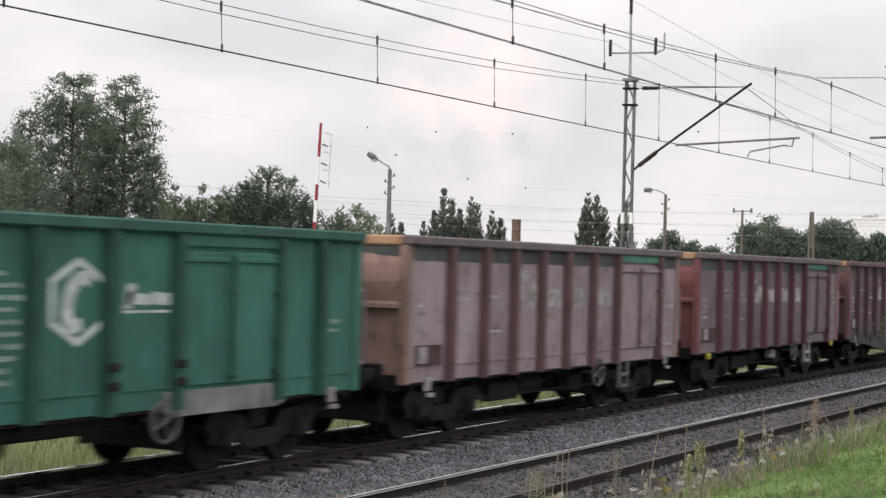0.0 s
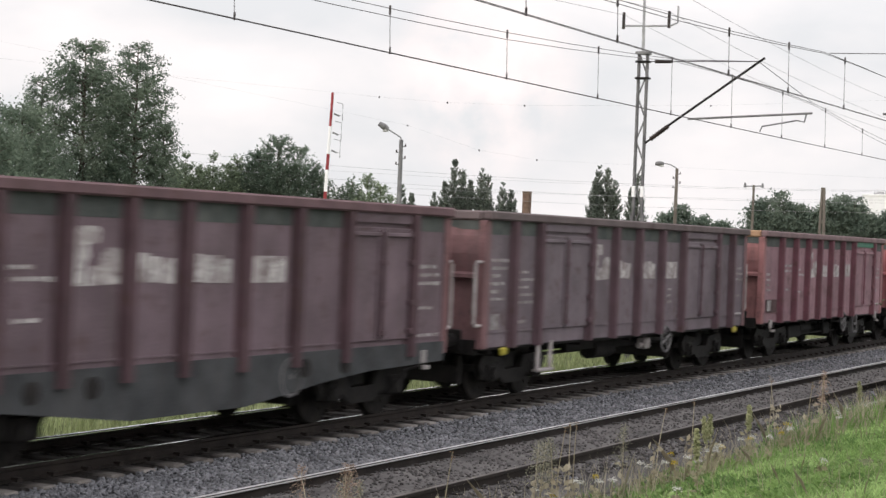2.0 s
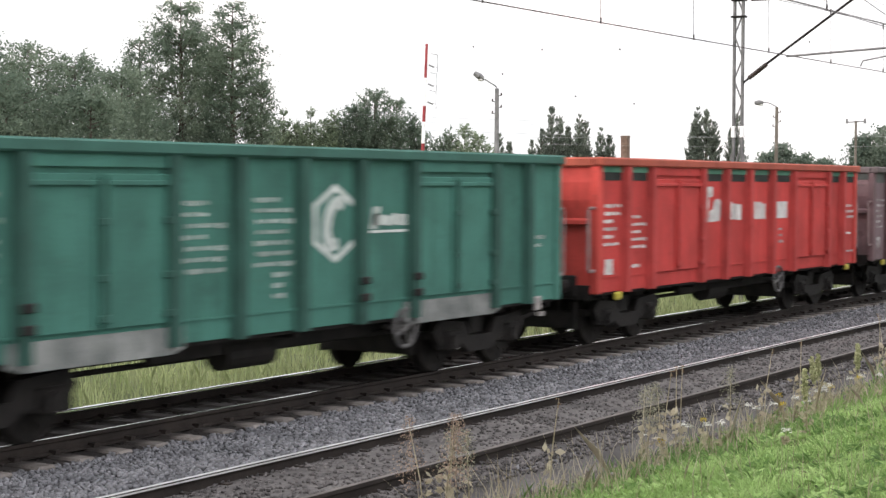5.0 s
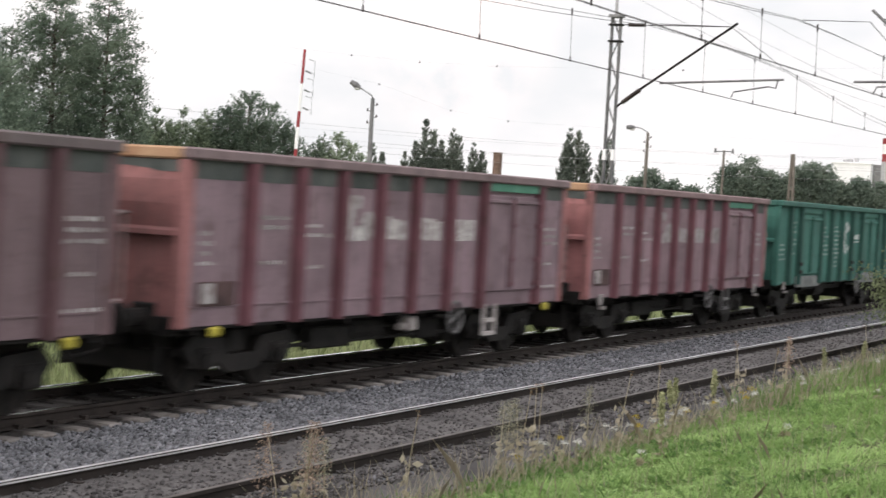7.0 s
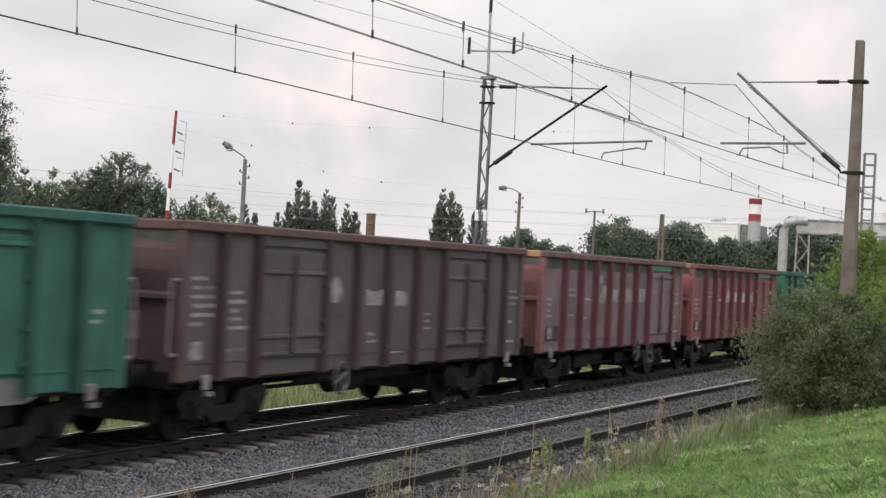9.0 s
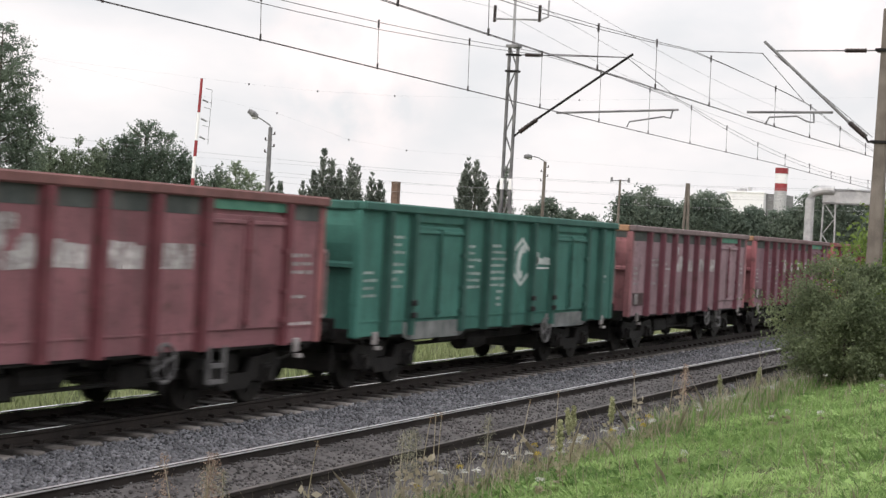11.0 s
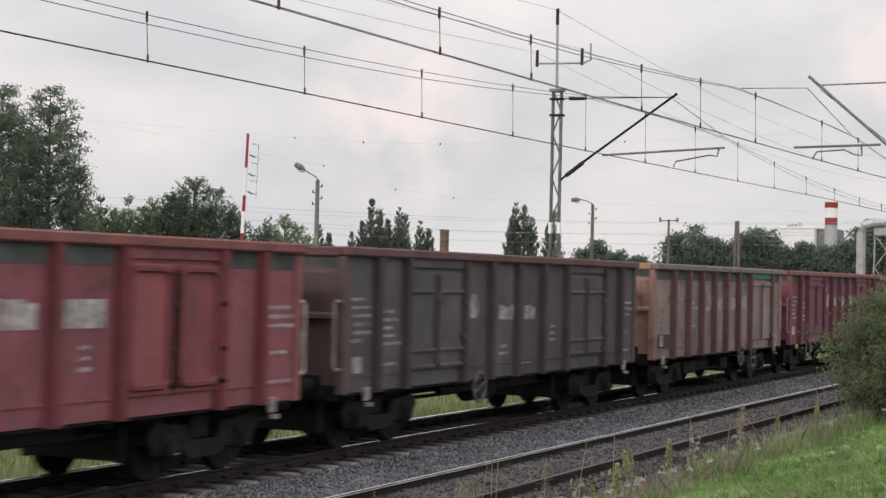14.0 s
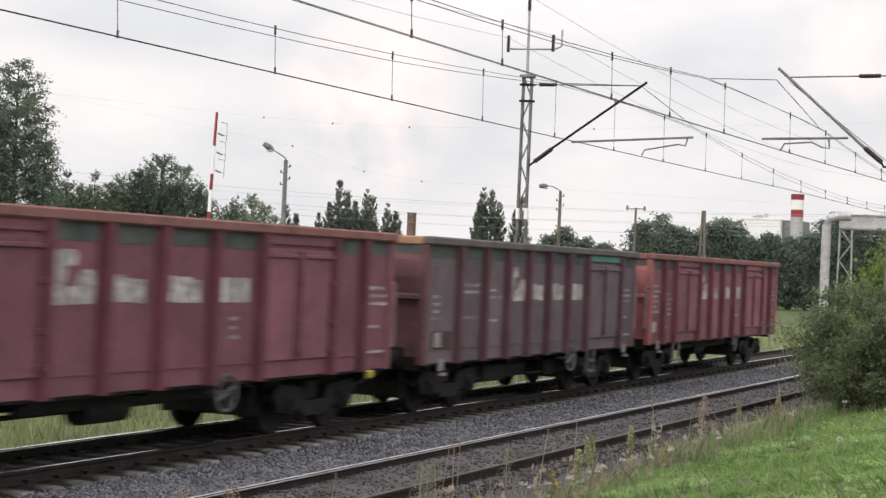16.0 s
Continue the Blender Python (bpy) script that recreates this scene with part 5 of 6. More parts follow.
def raised_barrier():
    top, low = at(31.75, 4.68, 71), at(31.98, -2.0, 71)
    r = tagged(new("level_crossing_barrier"), "raised red and white level crossing barrier boom", "barrier")
    cuts = ((0.0, 0.28, RED_PAINT), (0.28, 0.39, WHITE_CLEAN), (0.39, 0.5, RED_PAINT), (0.5, 0.61, WHITE_CLEAN), (0.61, 0.69, RED_PAINT), (0.69, 0.83, WHITE_CLEAN), (0.83, 1.0, RED_PAINT))
    for a, b, mat in cuts:
        made("boom_section", lambda bm: rod(bm, low.lerp(top, a), low.lerp(top, b), 0.09 - 0.035 * a, 0.09 - 0.035 * b, seg=10), mat, r,
             "red painted section" if mat is RED_PAINT else "white painted section")
    side = Vector((math.sin(radians(31.8)), -math.cos(radians(31.8)), 0))
    for t in (0.885, 0.79, 0.70):
        c = low.lerp(top, t)
        def hanger(bm):
            a, b = c + side * 0.12, c + side * 0.48
            pipe(bm, (a + Vector((0, 0, 0.05)), b + Vector((0, 0, -0.02)), b + Vector((0.0, 0, 0.5)), a + side * 0.1 + Vector((0, 0, 0.55))), 0.016, 5)
            pipe(bm, (b, b - Vector((0, 0, 0.22))), 0.013, 5)
            rod(bm, a + Vector((0, 0, 0.08)), c + side * 0.35 - Vector((0, 0, 0.02)), 0.035, seg=6)
        made("hanger", hanger, STEEL_GREY, r, "folded grey lattice hanger")
    made("pedestal", lambda bm: (box(bm, low.x - 0.3, low.x + 0.3, low.y - 0.3, low.y + 0.3, -0.6, 0.75, 0.04)), STEEL_GREY, r)


raised_barrier()


def buildings():
    p = at(25.06, 1.63, 150)
    c = tagged(new("brick_chimney"), "short sooty brown brick chimney behind the train", "chimney")
    made("shaft", lambda bm: box(bm, p.x - 0.3, p.x + 0.3, p.y - 0.3, p.y + 0.3, -0.5, p.z - 0.15), BRICK, c)
    made("cap", lambda bm: box(bm, p.x - 0.34, p.x + 0.34, p.y - 0.34, p.y + 0.34, p.z - 0.15, p.z, 0.03), BRICK, c)
    # factory stack with red and white bands
    s = at(12.22, 2.76, 400)
    st = tagged(new("factory_stack"), "round factory chimney with red and white bands", "chimney")
    z = s.z
    for i, (h, mat, r) in enumerate(((1.3, RED_PAINT, 1.5), (2.3, WHITE_CLEAN, 1.42), (1.7, RED_PAINT, 1.42), (17.3, STEEL_PALE, 1.42))):
        made("ring", lambda bm: rod(bm, (s.x, s.y, z - h), (s.x, s.y, z), r, seg=24), mat, st, ("red", "white", "red", "pale grey")[i] + " painted band")
        z -= h
    # white hall
    a, b = at(13.99, 1.93, 420), at(12.69, 1.97, 420)
    hall = tagged(new("factory_hall"), "white flat-roofed factory hall behind the trees", "building")
    made("wall", lambda bm: box(bm, a.x, a.x + 14, b.y, a.y, -0.5, a.z - 0.4), WHITE_CLEAN, hall)
    made("roof", lambda bm: box(bm, a.x - 0.2, a.x + 14.2, b.y - 0.2, a.y + 0.2, a.z - 0.4, a.z, 0.05), WHITE_CLEAN, hall)
    for i, (y, w, h) in enumerate(((-4.5, 1.4, 0.7), (-5.8, 0.8, 1.1), (-3.0, 0.7, 0.5))):
        made("roof_vent", lambda bm: box(bm, a.x + 1, a.x + 2.4, a.y + y, a.y + y + w, a.z, a.z + h, 0.05), STEEL_PALE, hall)
    made("annex", lambda bm: box(bm, b.x + 0.5, b.x + 12, b.y - 4.2, b.y, -0.5, b.z - 0.6), STEEL_GREY, hall, "grey side annex")
    # pipe bridge
    d = 75
    pb = tagged(new("pipe_bridge"), "grey pipe bridge with a bent pipe on a lattice support", "pipe bridge")
    v = at(11.25, 2.1, d)
    e = at(6.0, 2.0, d)
    side = (Vector((e.x, e.y, 0)) - Vector((v.x, v.y, 0))).normalized()
    made("pipe", lambda bm: pipe(bm, [Vector((v.x, v.y, -0.5)), v - Vector((0, 0, 0.45)), v + side * 0.15 - Vector((0, 0, 0.12)), v + side * 0.5, v + side * 1.0], 0.2, 12), STEEL_PALE, pb, "pale grey bent pipe")
    g = at(10.85, 1.9, d)
    def girder(bm):
        q = [g, g + side * 9]
        for u in (0, 1):
            for zz in (-0.28, 0.28):
                rod(bm, q[0] + Vector((0, 0, zz)), q[1] + Vector((0, 0, zz)), 0.06, seg=6)
        n = Vector((-side.y, side.x, 0)) * 0.03
        f = [bm.verts.new(w) for w in (g - n - Vector((0, 0, 0.25)), g + side * 9 - n - Vector((0, 0, 0.25)), g + side * 9 - n + Vector((0, 0, 0.25)), g - n + Vector((0, 0, 0.25)),
                                       g + n - Vector((0, 0, 0.25)), g + side * 9 + n - Vector((0, 0, 0.25)), g + side * 9 + n + Vector((0, 0, 0.25)), g + n + Vector((0, 0, 0.25)))]
        for i in ((0, 1, 2, 3), (7, 6, 5, 4), (0, 4, 5, 1), (3, 2, 6, 7), (0, 3, 7, 4), (1, 5, 6, 2)):
            bm.faces.new([f[j] for j in i])
    made("girder", girder, STEEL_PALE, pb, "pale grey duct girder")
    l = at(10.62, 1.7, d)
    def support(bm):
        for s in (-0.25, 0.25):
            rod(bm, l + side * s, Vector((l.x, l.y, -0.5)) + side * s * 1.4, 0.04, seg=6)
        for i in range(8):
            zt = l.z - i * 0.7
            f = 1 if i % 2 else -1
            rod(bm, Vector((l.x, l.y, zt)) + side * 0.25 * f, Vector((l.x, l.y, zt - 0.7)) - side * 0.25 * f, 0.025, seg=5)
    made("support", support, STEEL_PALE, pb, "pale lattice support")
    # lattice mast
    m = at(8.6, 4.4, 66)
    lm = tagged(new("lattice_mast"), "dark steel lattice mast beyond the concrete post", "mast")
    for s in (-0.2, 0.2):
        made("leg", lambda bm: box(bm, m.x - 0.06, m.x + 0.06, m.y + s - 0.04, m.y + s + 0.04, -0.5, m.z), STEEL_GREY, lm)
    for i in range(20):
        made("rung", lambda bm: box(bm, m.x - 0.03, m.x + 0.03, m.y - 0.2, m.y + 0.2, m.z - 0.05 - 0.42 * i, m.z + 0.02 - 0.42 * i), STEEL_GREY, lm)


buildings()


# ---- trees and shrubs ----
def leaf_quads(rng, centres, sizes, flat=0.0):
    """Small two-sided leaves in random attitudes round the given centres."""
    n = len(centres)
    a = rng.normal(size=(n, 3))
    a /= np.linalg.norm(a, axis=1)[:, None]
    b = np.cross(a, rng.normal(size=(n, 3)))
    b /= np.linalg.norm(b, axis=1)[:, None]
    if flat:
        a[:, 2] *= 1 - flat
        b[:, 2] *= 1 - flat
    s = sizes[:, None]
    p = np.stack([centres - a * s, centres - b * s * 0.6, centres + a * s, centres + b * s * 0.6], 1)
    f = np.arange(4 * n).reshape(n, 4)
    return p.reshape(-1, 3), f


def crown(rng, n, h, radius, base, limbs, shape_of, rise, droop, twig, fan):
    """Leaf places along twigs on limbs that leave the trunk all the way up; shape_of(u) gives the relative reach at u of the crown's height.
    rise: how steeply the limbs climb; droop: how far the twig ends hang; fan: how wide the twigs spread from their limb."""
    u = np.sort(rng.random(limbs)) * 0.97
    ang = np.arange(limbs) * 2.39996 + rng.uniform(-0.5, 0.5, limbs)
    reach = radius * np.array([shape_of(v) for v in u]) * rng.uniform(0.55, 1.08, limbs)
    z1 = base + (h - base) * u
    climb = reach * rise * rng.uniform(0.7, 1.2, limbs) * (1 - 0.5 * u)
    z0 = np.maximum(0.12, z1 - climb)
    a = np.stack([0 * u, 0 * u, z0], 1)
    b = np.stack([reach * np.cos(ang), reach * np.sin(ang), np.minimum(z1, h - 0.02)], 1)
    per = 48
    s = rng.uniform(0.22, 1.0, (limbs, per))
    s[:, 0] = 1.0
    root = a[:, None] + (b - a)[:, None] * s[:, :, None]
    root[:, :, 2] += 0.12 * reach[:, None] * np.sin(math.pi * s)
    d = rng.normal(size=(limbs, per, 3))
    d /= np.linalg.norm(d, axis=2)[:, :, None]
    go = (b - a) / np.maximum(np.linalg.norm(b - a, axis=1), 0.01)[:, None]
    d = go[:, None] * 0.8 + d * fan
    size = twig * rng.uniform(0.5, 1.35, (limbs, per)) * (0.2 + 0.8 * np.array([shape_of(v) for v in u]))[:, None]
    share = 0.08 + np.array([shape_of(v) for v in u]) ** 1.5
    i, j = rng.choice(limbs, n, p=share / share.sum()), rng.integers(0, per, n)
    t = rng.random(n) ** 0.8
    p = root[i, j] + d[i, j] * (size[i, j] * t)[:, None] + rng.normal(size=(n, 3)) * (0.2 * size[i, j] * (1.15 - 0.75 * t))[:, None]
    p[:, 2] -= droop * size[i, j] * t * t
    return p, a, b


def tree(name, x, y, height, radius, base, n, leaf, material, label, shape_of, group="", limbs=60, seed=1, trunk=0.16, rise=0.6, droop=0.2, twig=0.9, fan=0.7):
    rng = np.random.default_rng(seed)
    z0 = bank(y)
    root = tagged(new(name), label, "bush" if "bush" in name or "shrub" in name else "tree", group)
    root.location = (x, y, z0)
    h = height - z0
    p, a, b = crown(rng, n, h, radius, base, limbs, shape_of, rise, droop, twig, fan)
    p = p[p[:, 2] > 0.03]
    v, f = leaf_quads(rng, p, leaf * rng.uniform(0.6, 1.3, len(p)))
    soup("crown", v, f, material, root, "loose crown of small leaves")
    def wood(bm):
        t = max(base * 0.6, h * 0.55)
        rod(bm, (0, 0, -0.1), (0.02, 0.01, t), trunk, trunk * 0.55, seg=8)
        rod(bm, (0.02, 0.01, t - 0.02), (0.0, 0.02, h * 0.96), trunk * 0.55, trunk * 0.1, seg=6)
        for i in range(0, len(a), 2):
            q, w = Vector(a[i]), Vector(b[i])
            if (w - q).length > 0.1:
                rod(bm, q, w, trunk * 0.2, trunk * 0.05, seg=5)
    made("trunk", wood, BARK, root, "dark branching trunk")
    return root


def broad(u):
    return max(0.12, math.sin(math.pi * (0.14 + 0.82 * u)) ** 0.7)


def birch(u):
    return max(0.07, (1 - u) ** 0.5 * (0.82 + 0.18 * math.sin(9 * u)))


def column(u):
    return max(0.1, min(1.0, 0.5 + u) * min(1.0, 1.5 * (1 - u) ** 0.6))


def spire(u):
    return max(0.06, min(1.0, 1.3 * (1 - u) ** 0.7))


def mop(u):
    return max(0.3, min(1.0, 0.55 + 1.4 * u) * (1 - u ** 3) ** 0.5)


def dome(u):
    return max(0.2, (1 - u ** 2.2) ** 0.5)


def trees():
    row = 0
    # birches and the wood behind the line
    for az, el, d, r, n in ((39.95, 6.3, 85, 4.3, 66000), (38.25, 6.22, 84, 3.6, 60000), (39.1, 4.7, 88, 3.4, 34000), (37.3, 3.6, 85, 1.6, 16000), (41.3, 4.9, 86, 3.0, 30000)):
        p = at(az, el, d)
        tree("birch_tree", p.x, p.y, p.z, r, 0.9, n, 0.06, LEAF_DARK, "tall dark green birch with a feathery drooping crown", birch, "birches", 190, 10 + row, 0.2, 0.75, 0.8, 1.05, 0.62)
        row += 1
    for az, el, d, r in ((41.9, 4.0, 80, 2.4), (43.4, 4.3, 82, 2.6), (44.9, 4.6, 80, 2.6), (46.6, 4.9, 82, 2.8), (48.6, 4.7, 80, 2.8), (42.9, 3.2, 74, 2.2), (45.6, 3.6, 74, 2.4)):
        p = at(az, el, d)
        tree("broadleaf_tree", p.x, p.y, p.z, r, 0.6, 24000, 0.075, LEAF_DARK, "dense dark green broadleaf tree behind the railway", broad, "wood behind the line", 140, 20 + row, 0.16, 0.5, 0.25, 1.1, 0.7)
        row += 1
    # light young birches, then a broad bushy tree and lower ones beside the barrier
    for az, el, r, mat, limbs in ((36.95, 2.0, 0.75, LEAF_MID, 30), (36.55, 2.5, 0.85, LEAF_MID, 34), (36.1, 2.2, 0.8, LEAF_MID, 30), (35.65, 2.58, 0.9, LEAF_MID, 34), (35.2, 2.25, 0.9, LEAF_MID, 30), (34.85, 2.62, 0.95, LEAF_MID, 34),
                                  (36.7, 1.95, 1.25, LEAF_MID, 40), (35.9, 2.0, 1.3, LEAF_MID, 40), (35.0, 2.05, 1.3, LEAF_MID, 40), (33.5, 3.25, 1.55, LEAF_DARK, 60), (34.1, 2.95, 1.35, LEAF_DARK, 50), (32.75, 2.9, 1.35, LEAF_DARK, 50), (32.2, 2.4, 1.0, LEAF_DARK, 40), (34.5, 2.3, 1.25, LEAF_DARK, 40), (33.1, 2.3, 1.5, LEAF_DARK, 40),
                                  (31.75, 1.8, 0.85, LEAF_DARK, 30), (31.35, 1.6, 0.8, LEAF_DARK, 30), (30.95, 1.98, 0.85, LEAF_DARK, 34), (30.45, 2.1, 0.95, LEAF_MID, 36), (30.0, 1.8, 0.85, LEAF_MID, 32), (29.65, 1.4, 0.7, LEAF_MID, 26)):
        p = at(az, el, 92)
        tree("small_tree", p.x, p.y, p.z, r * 1.2, 0.3, 380 * limbs, 0.06, mat, "small bushy green tree with thin upright twigs behind the railway", dome if r > 1.2 else spire, "small trees behind the line", 3 * limbs, 40 + row, 0.1, 1.5, -0.15, 0.7, 0.36)
        row += 1
    # poplars: several narrow spires side by side
    for az, el, r in ((28.2, 1.5, 0.65), (27.85, 1.9, 0.9), (27.52, 2.72, 1.0), (27.25, 2.35, 0.9), (26.98, 2.0, 0.8), (26.6, 2.4, 0.95), (26.38, 2.2, 0.85), (25.88, 1.98, 0.85), (25.58, 1.7, 0.85), (22.67, 2.7, 0.8), (22.78, 2.3, 0.95), (22.38, 2.6, 1.05), (22.12, 2.2, 1.0), (21.35, 2.45, 1.0), (21.55, 1.95, 0.85), (29.3, 1.75, 0.85), (28.95, 1.45, 0.7)):
        p = at(az, el, 215)
        tree("poplar_tree", p.x, p.y, p.z, r * 1.12, 0.6, 9000, 0.12, LEAF_POPLAR, "slender poplar far behind the train, greyed as by haze", column, "poplars", 120, 80 + row, 0.22, 2.6, -0.4, 0.55, 0.22)
        row += 1
    # rounded far trees
    for az, el, r in ((19.89, 1.38, 1.3), (20.36, 1.12, 1.1), (19.18, 1.02, 1.2), (18.5, 0.85, 1.1), (17.31, 1.73, 1.3), (16.66, 1.93, 1.7), (16.05, 1.6, 1.3), (15.72, 1.42, 1.3), (16.92, 1.2, 1.7), (15.29, 1.35, 1.2), (14.70, 1.93, 1.6), (15.13, 1.7, 1.1), (14.24, 1.84, 1.5), (13.68, 1.38, 1.6), (13.04, 1.46, 1.5), (12.40, 1.39, 1.5), (11.82, 1.50, 1.6), (11.33, 2.01, 1.4), (10.87, 2.35, 1.4), (10.61, 2.07, 1.6), (10.08, 2.19, 1.6), (9.3, 1.90, 2.7), (8.6, 1.60, 2.7), (7.8, 1.70, 2.7), (7.0, 1.60, 2.7)):
        p = at(az, el, 170)
        tree("round_tree", p.x, p.y, p.z, r, 0.4, 10000, 0.14, LEAF_FAR, "rounded dark green tree in the distance, blued as by haze", broad, "distant trees", 90, 110 + row, 0.25, 0.6, 0.2, 1.1, 0.8)
        row += 1
    # bushes on the bank by the near post
    tree("bush", 37.1, 6.45, 2.7, 1.65, 0.15, 42000, 0.036, LEAF_BUSH, "dense grey-green bush on the grassy bank", mop, "", 60, 207, 0.05, 0.8, 0.25, 0.58, 0.75)
    tree("leafy_shrub", 39.3, 4.7, 2.9, 1.6, 0.2, 20000, 0.055, LEAF_LIGHT, "light green leafy shrub beside the bush", mop, "light shrubs", 50, 208, 0.05, 0.9, 0.3, 0.7, 0.8)
    tree("leafy_shrub", 42.6, 6.15, 4.2, 1.5, 0.3, 17000, 0.06, LEAF_LIGHT, "light green leafy shrub beside the concrete post", broad, "light shrubs", 44, 202, 0.06, 0.8, 0.3, 0.8, 0.7)
    tree("leafy_shrub", 44.5, 5.0, 4.0, 1.7, 0.3, 16000, 0.06, LEAF_LIGHT, "light green leafy shrub beside the concrete post", broad, "light shrubs", 44, 203, 0.06, 0.8, 0.3, 0.8, 0.7)


trees()


def hedge():
    """A low far belt of woods that closes the view under the tree line."""
    rng = np.random.default_rng(5)
    n = 25000
    az = rng.uniform(3, 55, n)
    d = rng.uniform(195, 260, n)
    top = 3.0 + 1.6 * np.sin(az * 1.9) * np.sin(az * 0.7 + 1) + 1.0 * np.sin(az * 5.3)
    z = -0.4 + rng.random(n) * top
    p = np.stack([d * np.cos(np.radians(az)), d * np.sin(np.radians(az)), z], 1)
    v, f = leaf_quads(rng, p, rng.uniform(0.5, 0.9, n))
    tagged(soup("far_woods", v, f, LEAF_DARK), "low belt of dark woods on the horizon", "woods", kind="stuff")


hedge()


# ---- grass and weeds ----
def blades(name, n, place, height, width, material, label, lean=0.5, seed=3):
    rng = np.random.default_rng(seed)
    x, y = place(rng, n)
    z = np.array([bank(b) for b in y]) - 0.02
    h = height(rng, x, y)
    w = width * (0.6 + x / 30.0) * rng.uniform(0.6, 1.3, n)
    a = rng.uniform(0, math.tau, n)
    l = lean * h * rng.uniform(0.1, 1.0, n)
    b = rng.uniform(0, math.tau, n)
    dx, dy = np.cos(a) * w, np.sin(a) * w
    tx, ty = np.cos(b) * l, np.sin(b) * l
    p = np.stack([np.stack([x - dx, y - dy, z], 1), np.stack([x + dx, y + dy, z], 1),
                  np.stack([x + dx * 0.8 + tx * 0.4, y + dy * 0.8 + ty * 0.4, z + h * 0.6], 1), np.stack([x + tx, y + ty, z + h], 1),
                  np.stack([x - dx * 0.8 + tx * 0.4, y - dy * 0.8 + ty * 0.4, z + h * 0.6], 1)], 1).reshape(-1, 3)
    f = np.arange(5 * n).reshape(n, 5)
    tagged(soup(name, p, f, material), label, "grass", kind="stuff")


def on_bank(rng, n):
    x = 8.0 * (65 / 8.0) ** rng.random(n)
    lo = np.maximum(0.6, x * math.tan(radians(3.0)))
    y = lo + (7.12 + 0.22 * np.sin(x * 0.9) + 0.15 * np.sin(x * 2.3) - lo) * rng.random(n) ** 0.85
    return x, y


def on_edge(rng, n):
    x = 12.0 * (60 / 12.0) ** rng.random(n)
    return x, np.clip(7.25 + rng.normal(size=n) * 0.36, 6.2, 8.3)


def beyond(rng, n):
    return 12 + 90 * rng.random(n) ** 1.3, 16.3 + 14 * rng.random(n) ** 1.6


def patchy(x, y):
    """Uneven growth: tussocks and thin spots."""
    return np.clip(0.75 + 0.55 * np.sin(x * 1.7 + y * 2.1) * np.sin(x * 0.6 - y * 1.3) + 0.35 * np.sin(x * 4.1 - y * 2.7) * np.sin(y * 5.3 + x * 1.1), 0.25, 1.7)


blades("bank_grass", 120000, on_bank, lambda r, x, y: (0.05 + 0.1 * r.random(len(x))) * patchy(x, y), 0.005, GRASS_FRESH, "fresh bright green grass on the bank", 1.0)
blades("dark_grass", 45000, on_bank, lambda r, x, y: (0.06 + 0.11 * r.random(len(x))) * patchy(x + 3, y - 2), 0.005, GRASS_DEEP, "deeper green grass on the bank", 1.0, 14)
blades("edge_weeds", 3600, on_edge, lambda r, x, y: (0.08 + 0.3 * r.random(len(x)) ** 2.2), 0.004, GRASS_DRY, "dry yellowish weeds along the ballast edge", 0.8, 5)
blades("edge_grass", 4500, on_edge, lambda r, x, y: (0.08 + 0.2 * r.random(len(x)) ** 2), 0.005, GRASS_DEEP, "green weeds along the ballast edge", 0.8, 6)
blades("meadow_grass", 30000, beyond, lambda r, x, y: 0.2 + 0.4 * r.random(len(x)), 0.009, GRASS_FAR, "pale meadow grass beyond the train", 0.6, 7)
blades("dry_stalks", 800, on_edge, lambda r, x, y: 0.25 + 0.45 * r.random(len(x)), 0.0035, STALK_PALE, "pale dry leaning stalks along the verge", 0.8, 11)
blades("tall_grass", 2500, on_bank, lambda r, x, y: 0.18 + 0.2 * r.random(len(x)), 0.003, GRASS_DRY, "taller yellowish grass stems on the bank", 0.6, 8)


def by_bush(rng, n):
    x = rng.uniform(25, 37, n)
    return x, np.clip(7.15 + rng.normal(size=n) * 0.28, 6.4, 7.9)


blades("dry_tufts", 800, by_bush, lambda r, x, y: 0.2 + 0.5 * r.random(len(x)), 0.0035, STALK_PALE, "tall pale dry grass beside the bush", 0.6, 21)
blades("green_tufts", 1500, by_bush, lambda r, x, y: 0.15 + 0.4 * r.random(len(x)), 0.005, GRASS_DEEP, "tall green grass beside the bush", 0.7, 22)


def rosettes(name, n, place, size, material, label, seed):
    """Low leafy weeds: broad leaves that spread from one root."""
    rng = np.random.default_rng(seed)
    x, y = place(rng, n)
    z = np.array([bank(b) for b in y])
    per = 9
    r = size * rng.uniform(0.5, 1.3, (n, 1)) * rng.uniform(0.7, 1.2, (n, per))
    a = rng.uniform(0, math.tau, (n, per))
    e = rng.uniform(0.15, 1.1, (n, per))
    ca, sa = np.cos(a), np.sin(a)
    w = r * 0.24
    def point(t, side, lift):
        return np.stack([x[:, None] + ca * r * t * np.cos(e * lift) - sa * w * side, y[:, None] + sa * r * t * np.cos(e * lift) + ca * w * side, z[:, None] + 0.02 + r * t * np.sin(e * lift)], 2)
    p = np.stack([point(0.0, 0.15, 1.0), point(0.55, 1.0, 1.1), point(1.0, 0.0, 0.75), point(0.55, -1.0, 1.1)], 2).reshape(-1, 3)
    tagged(soup(name, p, np.arange(len(p)).reshape(-1, 4), material), label, "weeds", kind="stuff")


rosettes("broad_leaves", 4200, on_bank, 0.09, GRASS_FRESH, "broad green leaves of low weeds among the grass", 4)
rosettes("dark_leaves", 2200, on_bank, 0.1, GRASS_DEEP, "darker broad leaves of low weeds among the grass", 15)
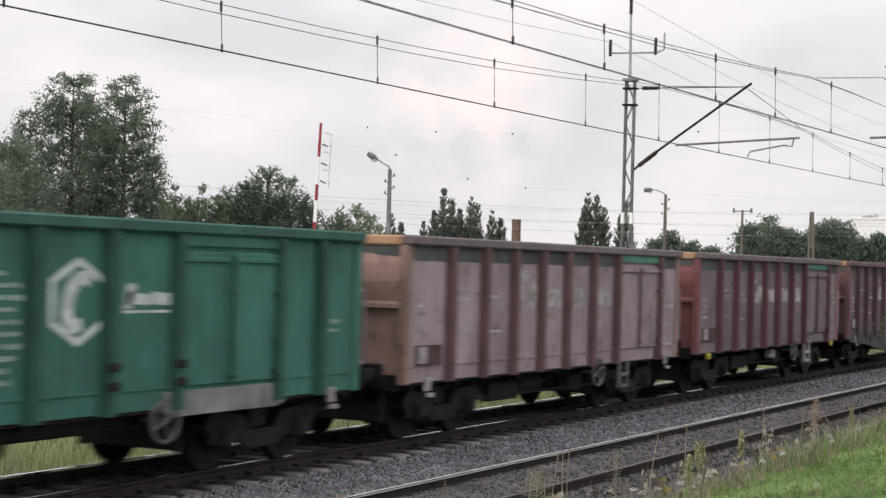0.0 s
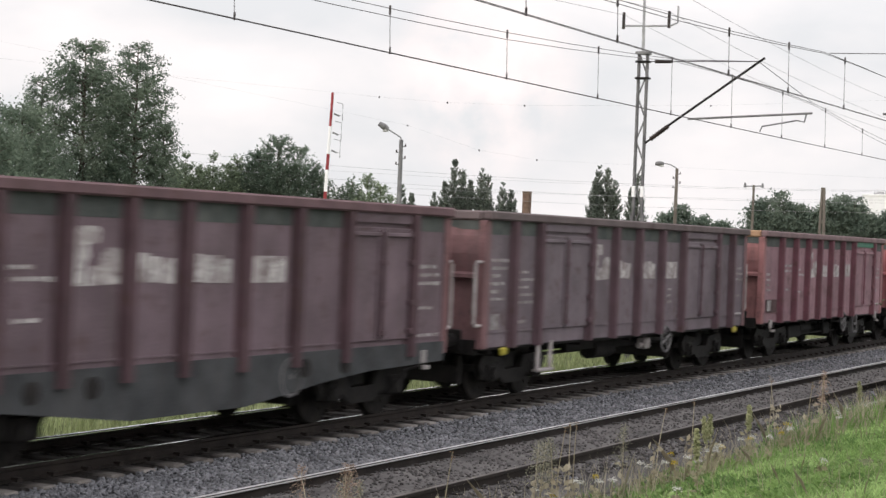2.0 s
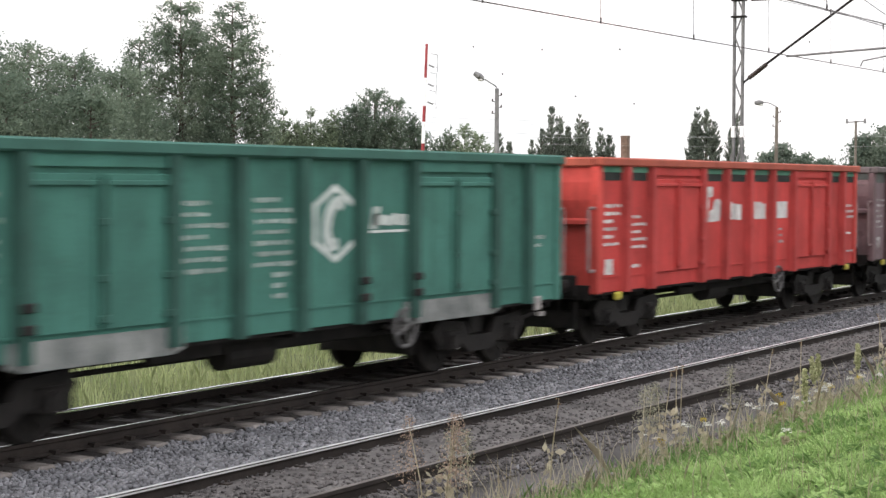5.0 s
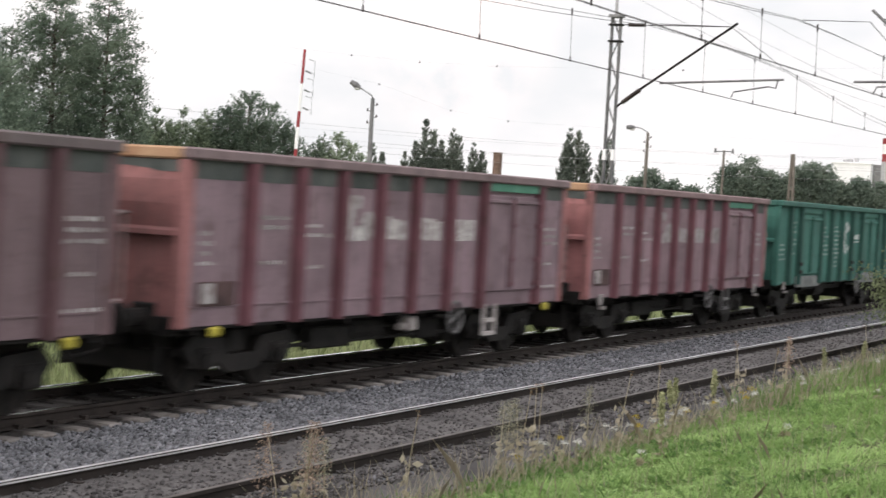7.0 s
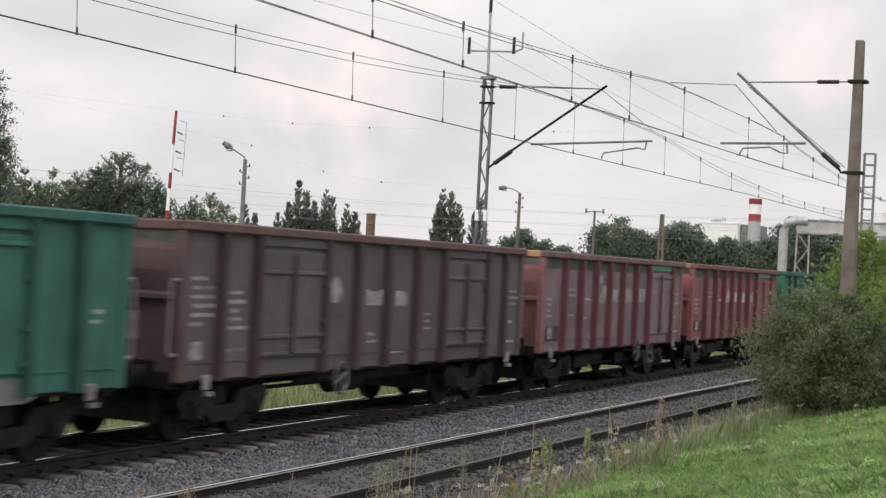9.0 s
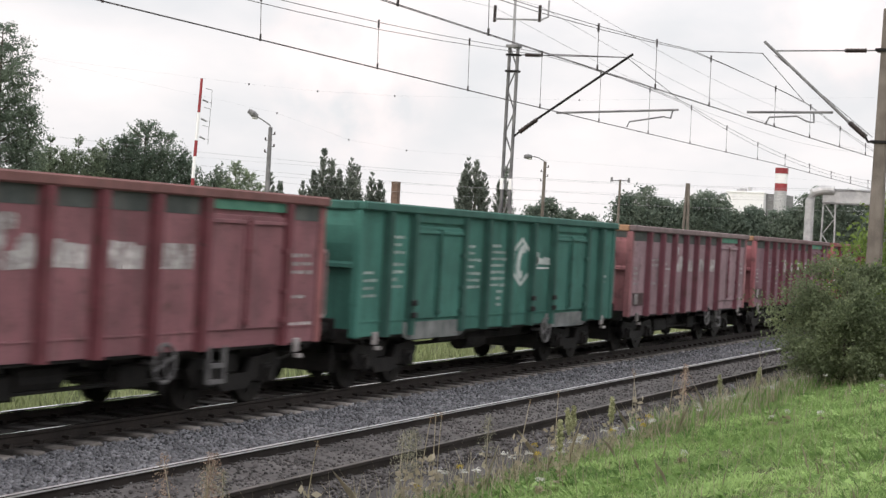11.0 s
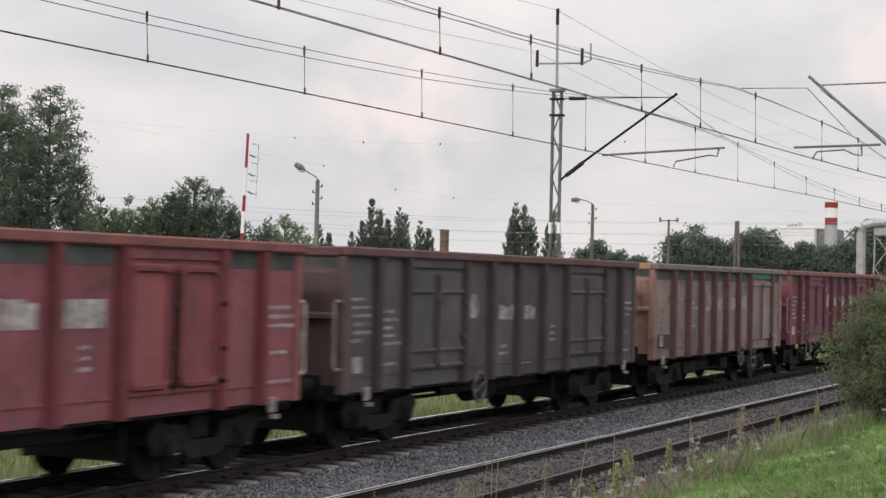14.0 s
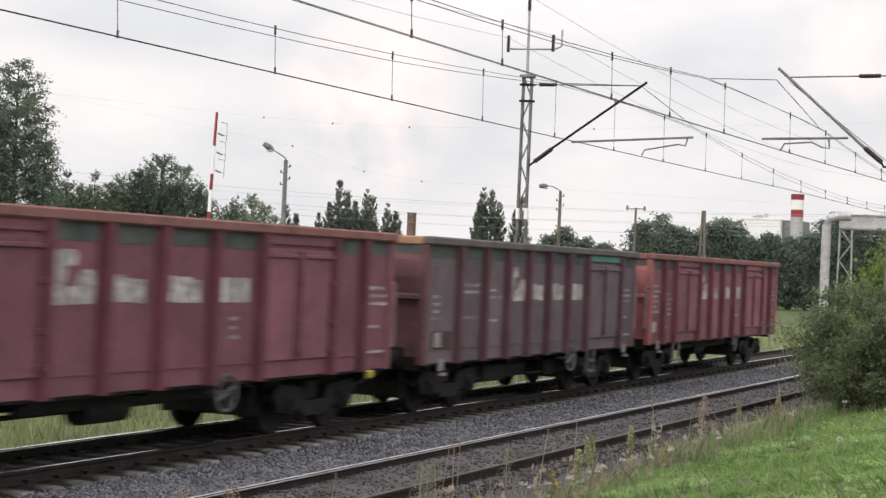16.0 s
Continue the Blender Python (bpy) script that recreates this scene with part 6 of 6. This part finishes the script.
rosettes("edge_leaves", 1300, on_edge, 0.11, GRASS_DEEP, "leafy green weeds beside the ballast", 9)


def weed(name, h, head, head_mat, label, seed, stem_mat=GRASS_DRY):
    """A tall weed: leaning stem with side leaves and a seed head or umbel."""
    r = random.Random(seed)
    root = tagged(new(name), label, "weed", "tall weeds")
    lx, ly = r.uniform(-0.12, 0.12) * h, r.uniform(-0.12, 0.12) * h
    made("stem", lambda bm: (rod(bm, (0, 0, -0.03), (lx * 0.4, ly * 0.4, h * 0.55), 0.007, 0.006, seg=5), rod(bm, (lx * 0.4, ly * 0.4, h * 0.55), (lx, ly, h), 0.006, 0.003, seg=5)), stem_mat, root)
    rng = np.random.default_rng(seed)
    if head == "plume":
        n = 760
        t = rng.random(n)
        w = 0.016 * np.sin(math.pi * (0.05 + 0.9 * t)) ** 0.8 + 0.003
        c = np.stack([lx * (0.6 + 0.45 * t) + rng.normal(size=n) * w, ly * (0.6 + 0.45 * t) + rng.normal(size=n) * w, h * (0.58 + 0.5 * t)], 1)
        s = np.full(n, 0.016)
    elif head == "branchy":
        n = 420
        t = rng.random(n)
        br = rng.integers(0, 7, n)
        a = br * 0.9
        e = 0.16 * rng.random(n) * (1.2 - t)
        c = np.stack([lx + np.cos(a) * e, ly + np.sin(a) * e, h * (0.45 + 0.6 * t) + e * 0.6], 1) + rng.normal(size=(n, 3)) * 0.012
        s = np.full(n, 0.01)
    elif head == "umbel":
        n = 46
        a, q = rng.uniform(0, 6.28, n), np.sqrt(rng.random(n)) * 0.05
        c = np.stack([lx + q * np.cos(a), ly + q * np.sin(a), h + 0.01 - q * q * 8 + rng.normal(size=n) * 0.012], 1)
        s = np.full(n, 0.011)
    else:
        n = 12
        c = np.stack([lx + rng.normal(size=n) * 0.01, ly + rng.normal(size=n) * 0.01, h * (0.9 + 0.1 * rng.random(n))], 1)
        s = np.full(n, 0.012)
    v, f = leaf_quads(rng, c, s)
    tagged(soup("head", v, f, head_mat, root), {"umbel": "flat flower umbel"}.get(head, "loose seed head"), kind="stuff")
    n = 14
    z = rng.uniform(0.05, 0.6, n) * h
    c = np.stack([rng.normal(size=n) * 0.04, rng.normal(size=n) * 0.04, z], 1)
    v, f = leaf_quads(rng, c, rng.uniform(0.03, 0.06, n))
    tagged(soup("foliage", v, f, stem_mat, root), "small dry leaves", kind="stuff")
    return root


def scatter_weeds():
    r = random.Random(8)
    def put(model, spots):
        first = True
        for x, y in spots:
            m = pose(x, y, bank(y), 0, 0, r.uniform(0, 360))
            if first:
                model.matrix_basis = m
                first = False
            else:
                copy_thing(model, m)
    put(weed("plume_weed", 0.72, "plume", SEED_HEAD, "tall weed with a pale green seed plume", 1), PLUMES)
    put(weed("bushy_weed", 1.05, "branchy", SEED_PINK, "brown dried branching weed beside the track", 2, STALK_PALE), BROWNS)
    put(weed("grey_weed", 0.88, "branchy", SEED_GREY, "grey-green branching weed with feathery head", 3, STALK_PALE), GREYS)
    put(weed("stalk_weed", 1.05, "stalk", SEED_BROWN, "thin bare dry stalk beside the track", 4, STALK_PALE), STALKS)
    put(weed("white_flower", 0.36, "umbel", FLOWER_WHITE, "white flower umbel on a thin stem", 5), [(r.uniform(17, 48), r.gauss(7.2, 0.25)) for i in range(66)])
    put(weed("low_white_flower", 0.2, "umbel", FLOWER_WHITE, "low white flower in the grass", 6), [(r.uniform(14, 48), r.uniform(4.5, 7.2)) for i in range(14)])
    put(weed("yellow_flower", 0.32, "umbel", FLOWER_YELLOW, "yellow flower umbel on a thin stem", 7), [(r.uniform(15, 27), r.uniform(7.0, 7.9)) for i in range(10)])


PLUMES = ((24.08, 7.56), (21.65, 7.3), (18.02, 6.2), (22.16, 7.46), (24.37, 7.58), (32.52, 7.3), (29.89, 7.3))
BROWNS = ((12.0, 7.4), (12.22, 7.4), (27.09, 7.3), (27.14, 7.3), (12.35, 7.4))
GREYS = ((16.64, 7.56), (16.59, 7.3), (18.54, 7.3), (13.18, 7.92), (12.53, 7.3), (16.92, 7.62))
STALKS = ((17.19, 7.4), (26.94, 8.08), (20.93, 7.3), (19.58, 7.3), (16.58, 7.3), (22.3, 6.2), (13.98, 7.3), (27.27, 8.08), (17.3, 7.4), (33.18, 7.3))

scatter_weeds()


motions()
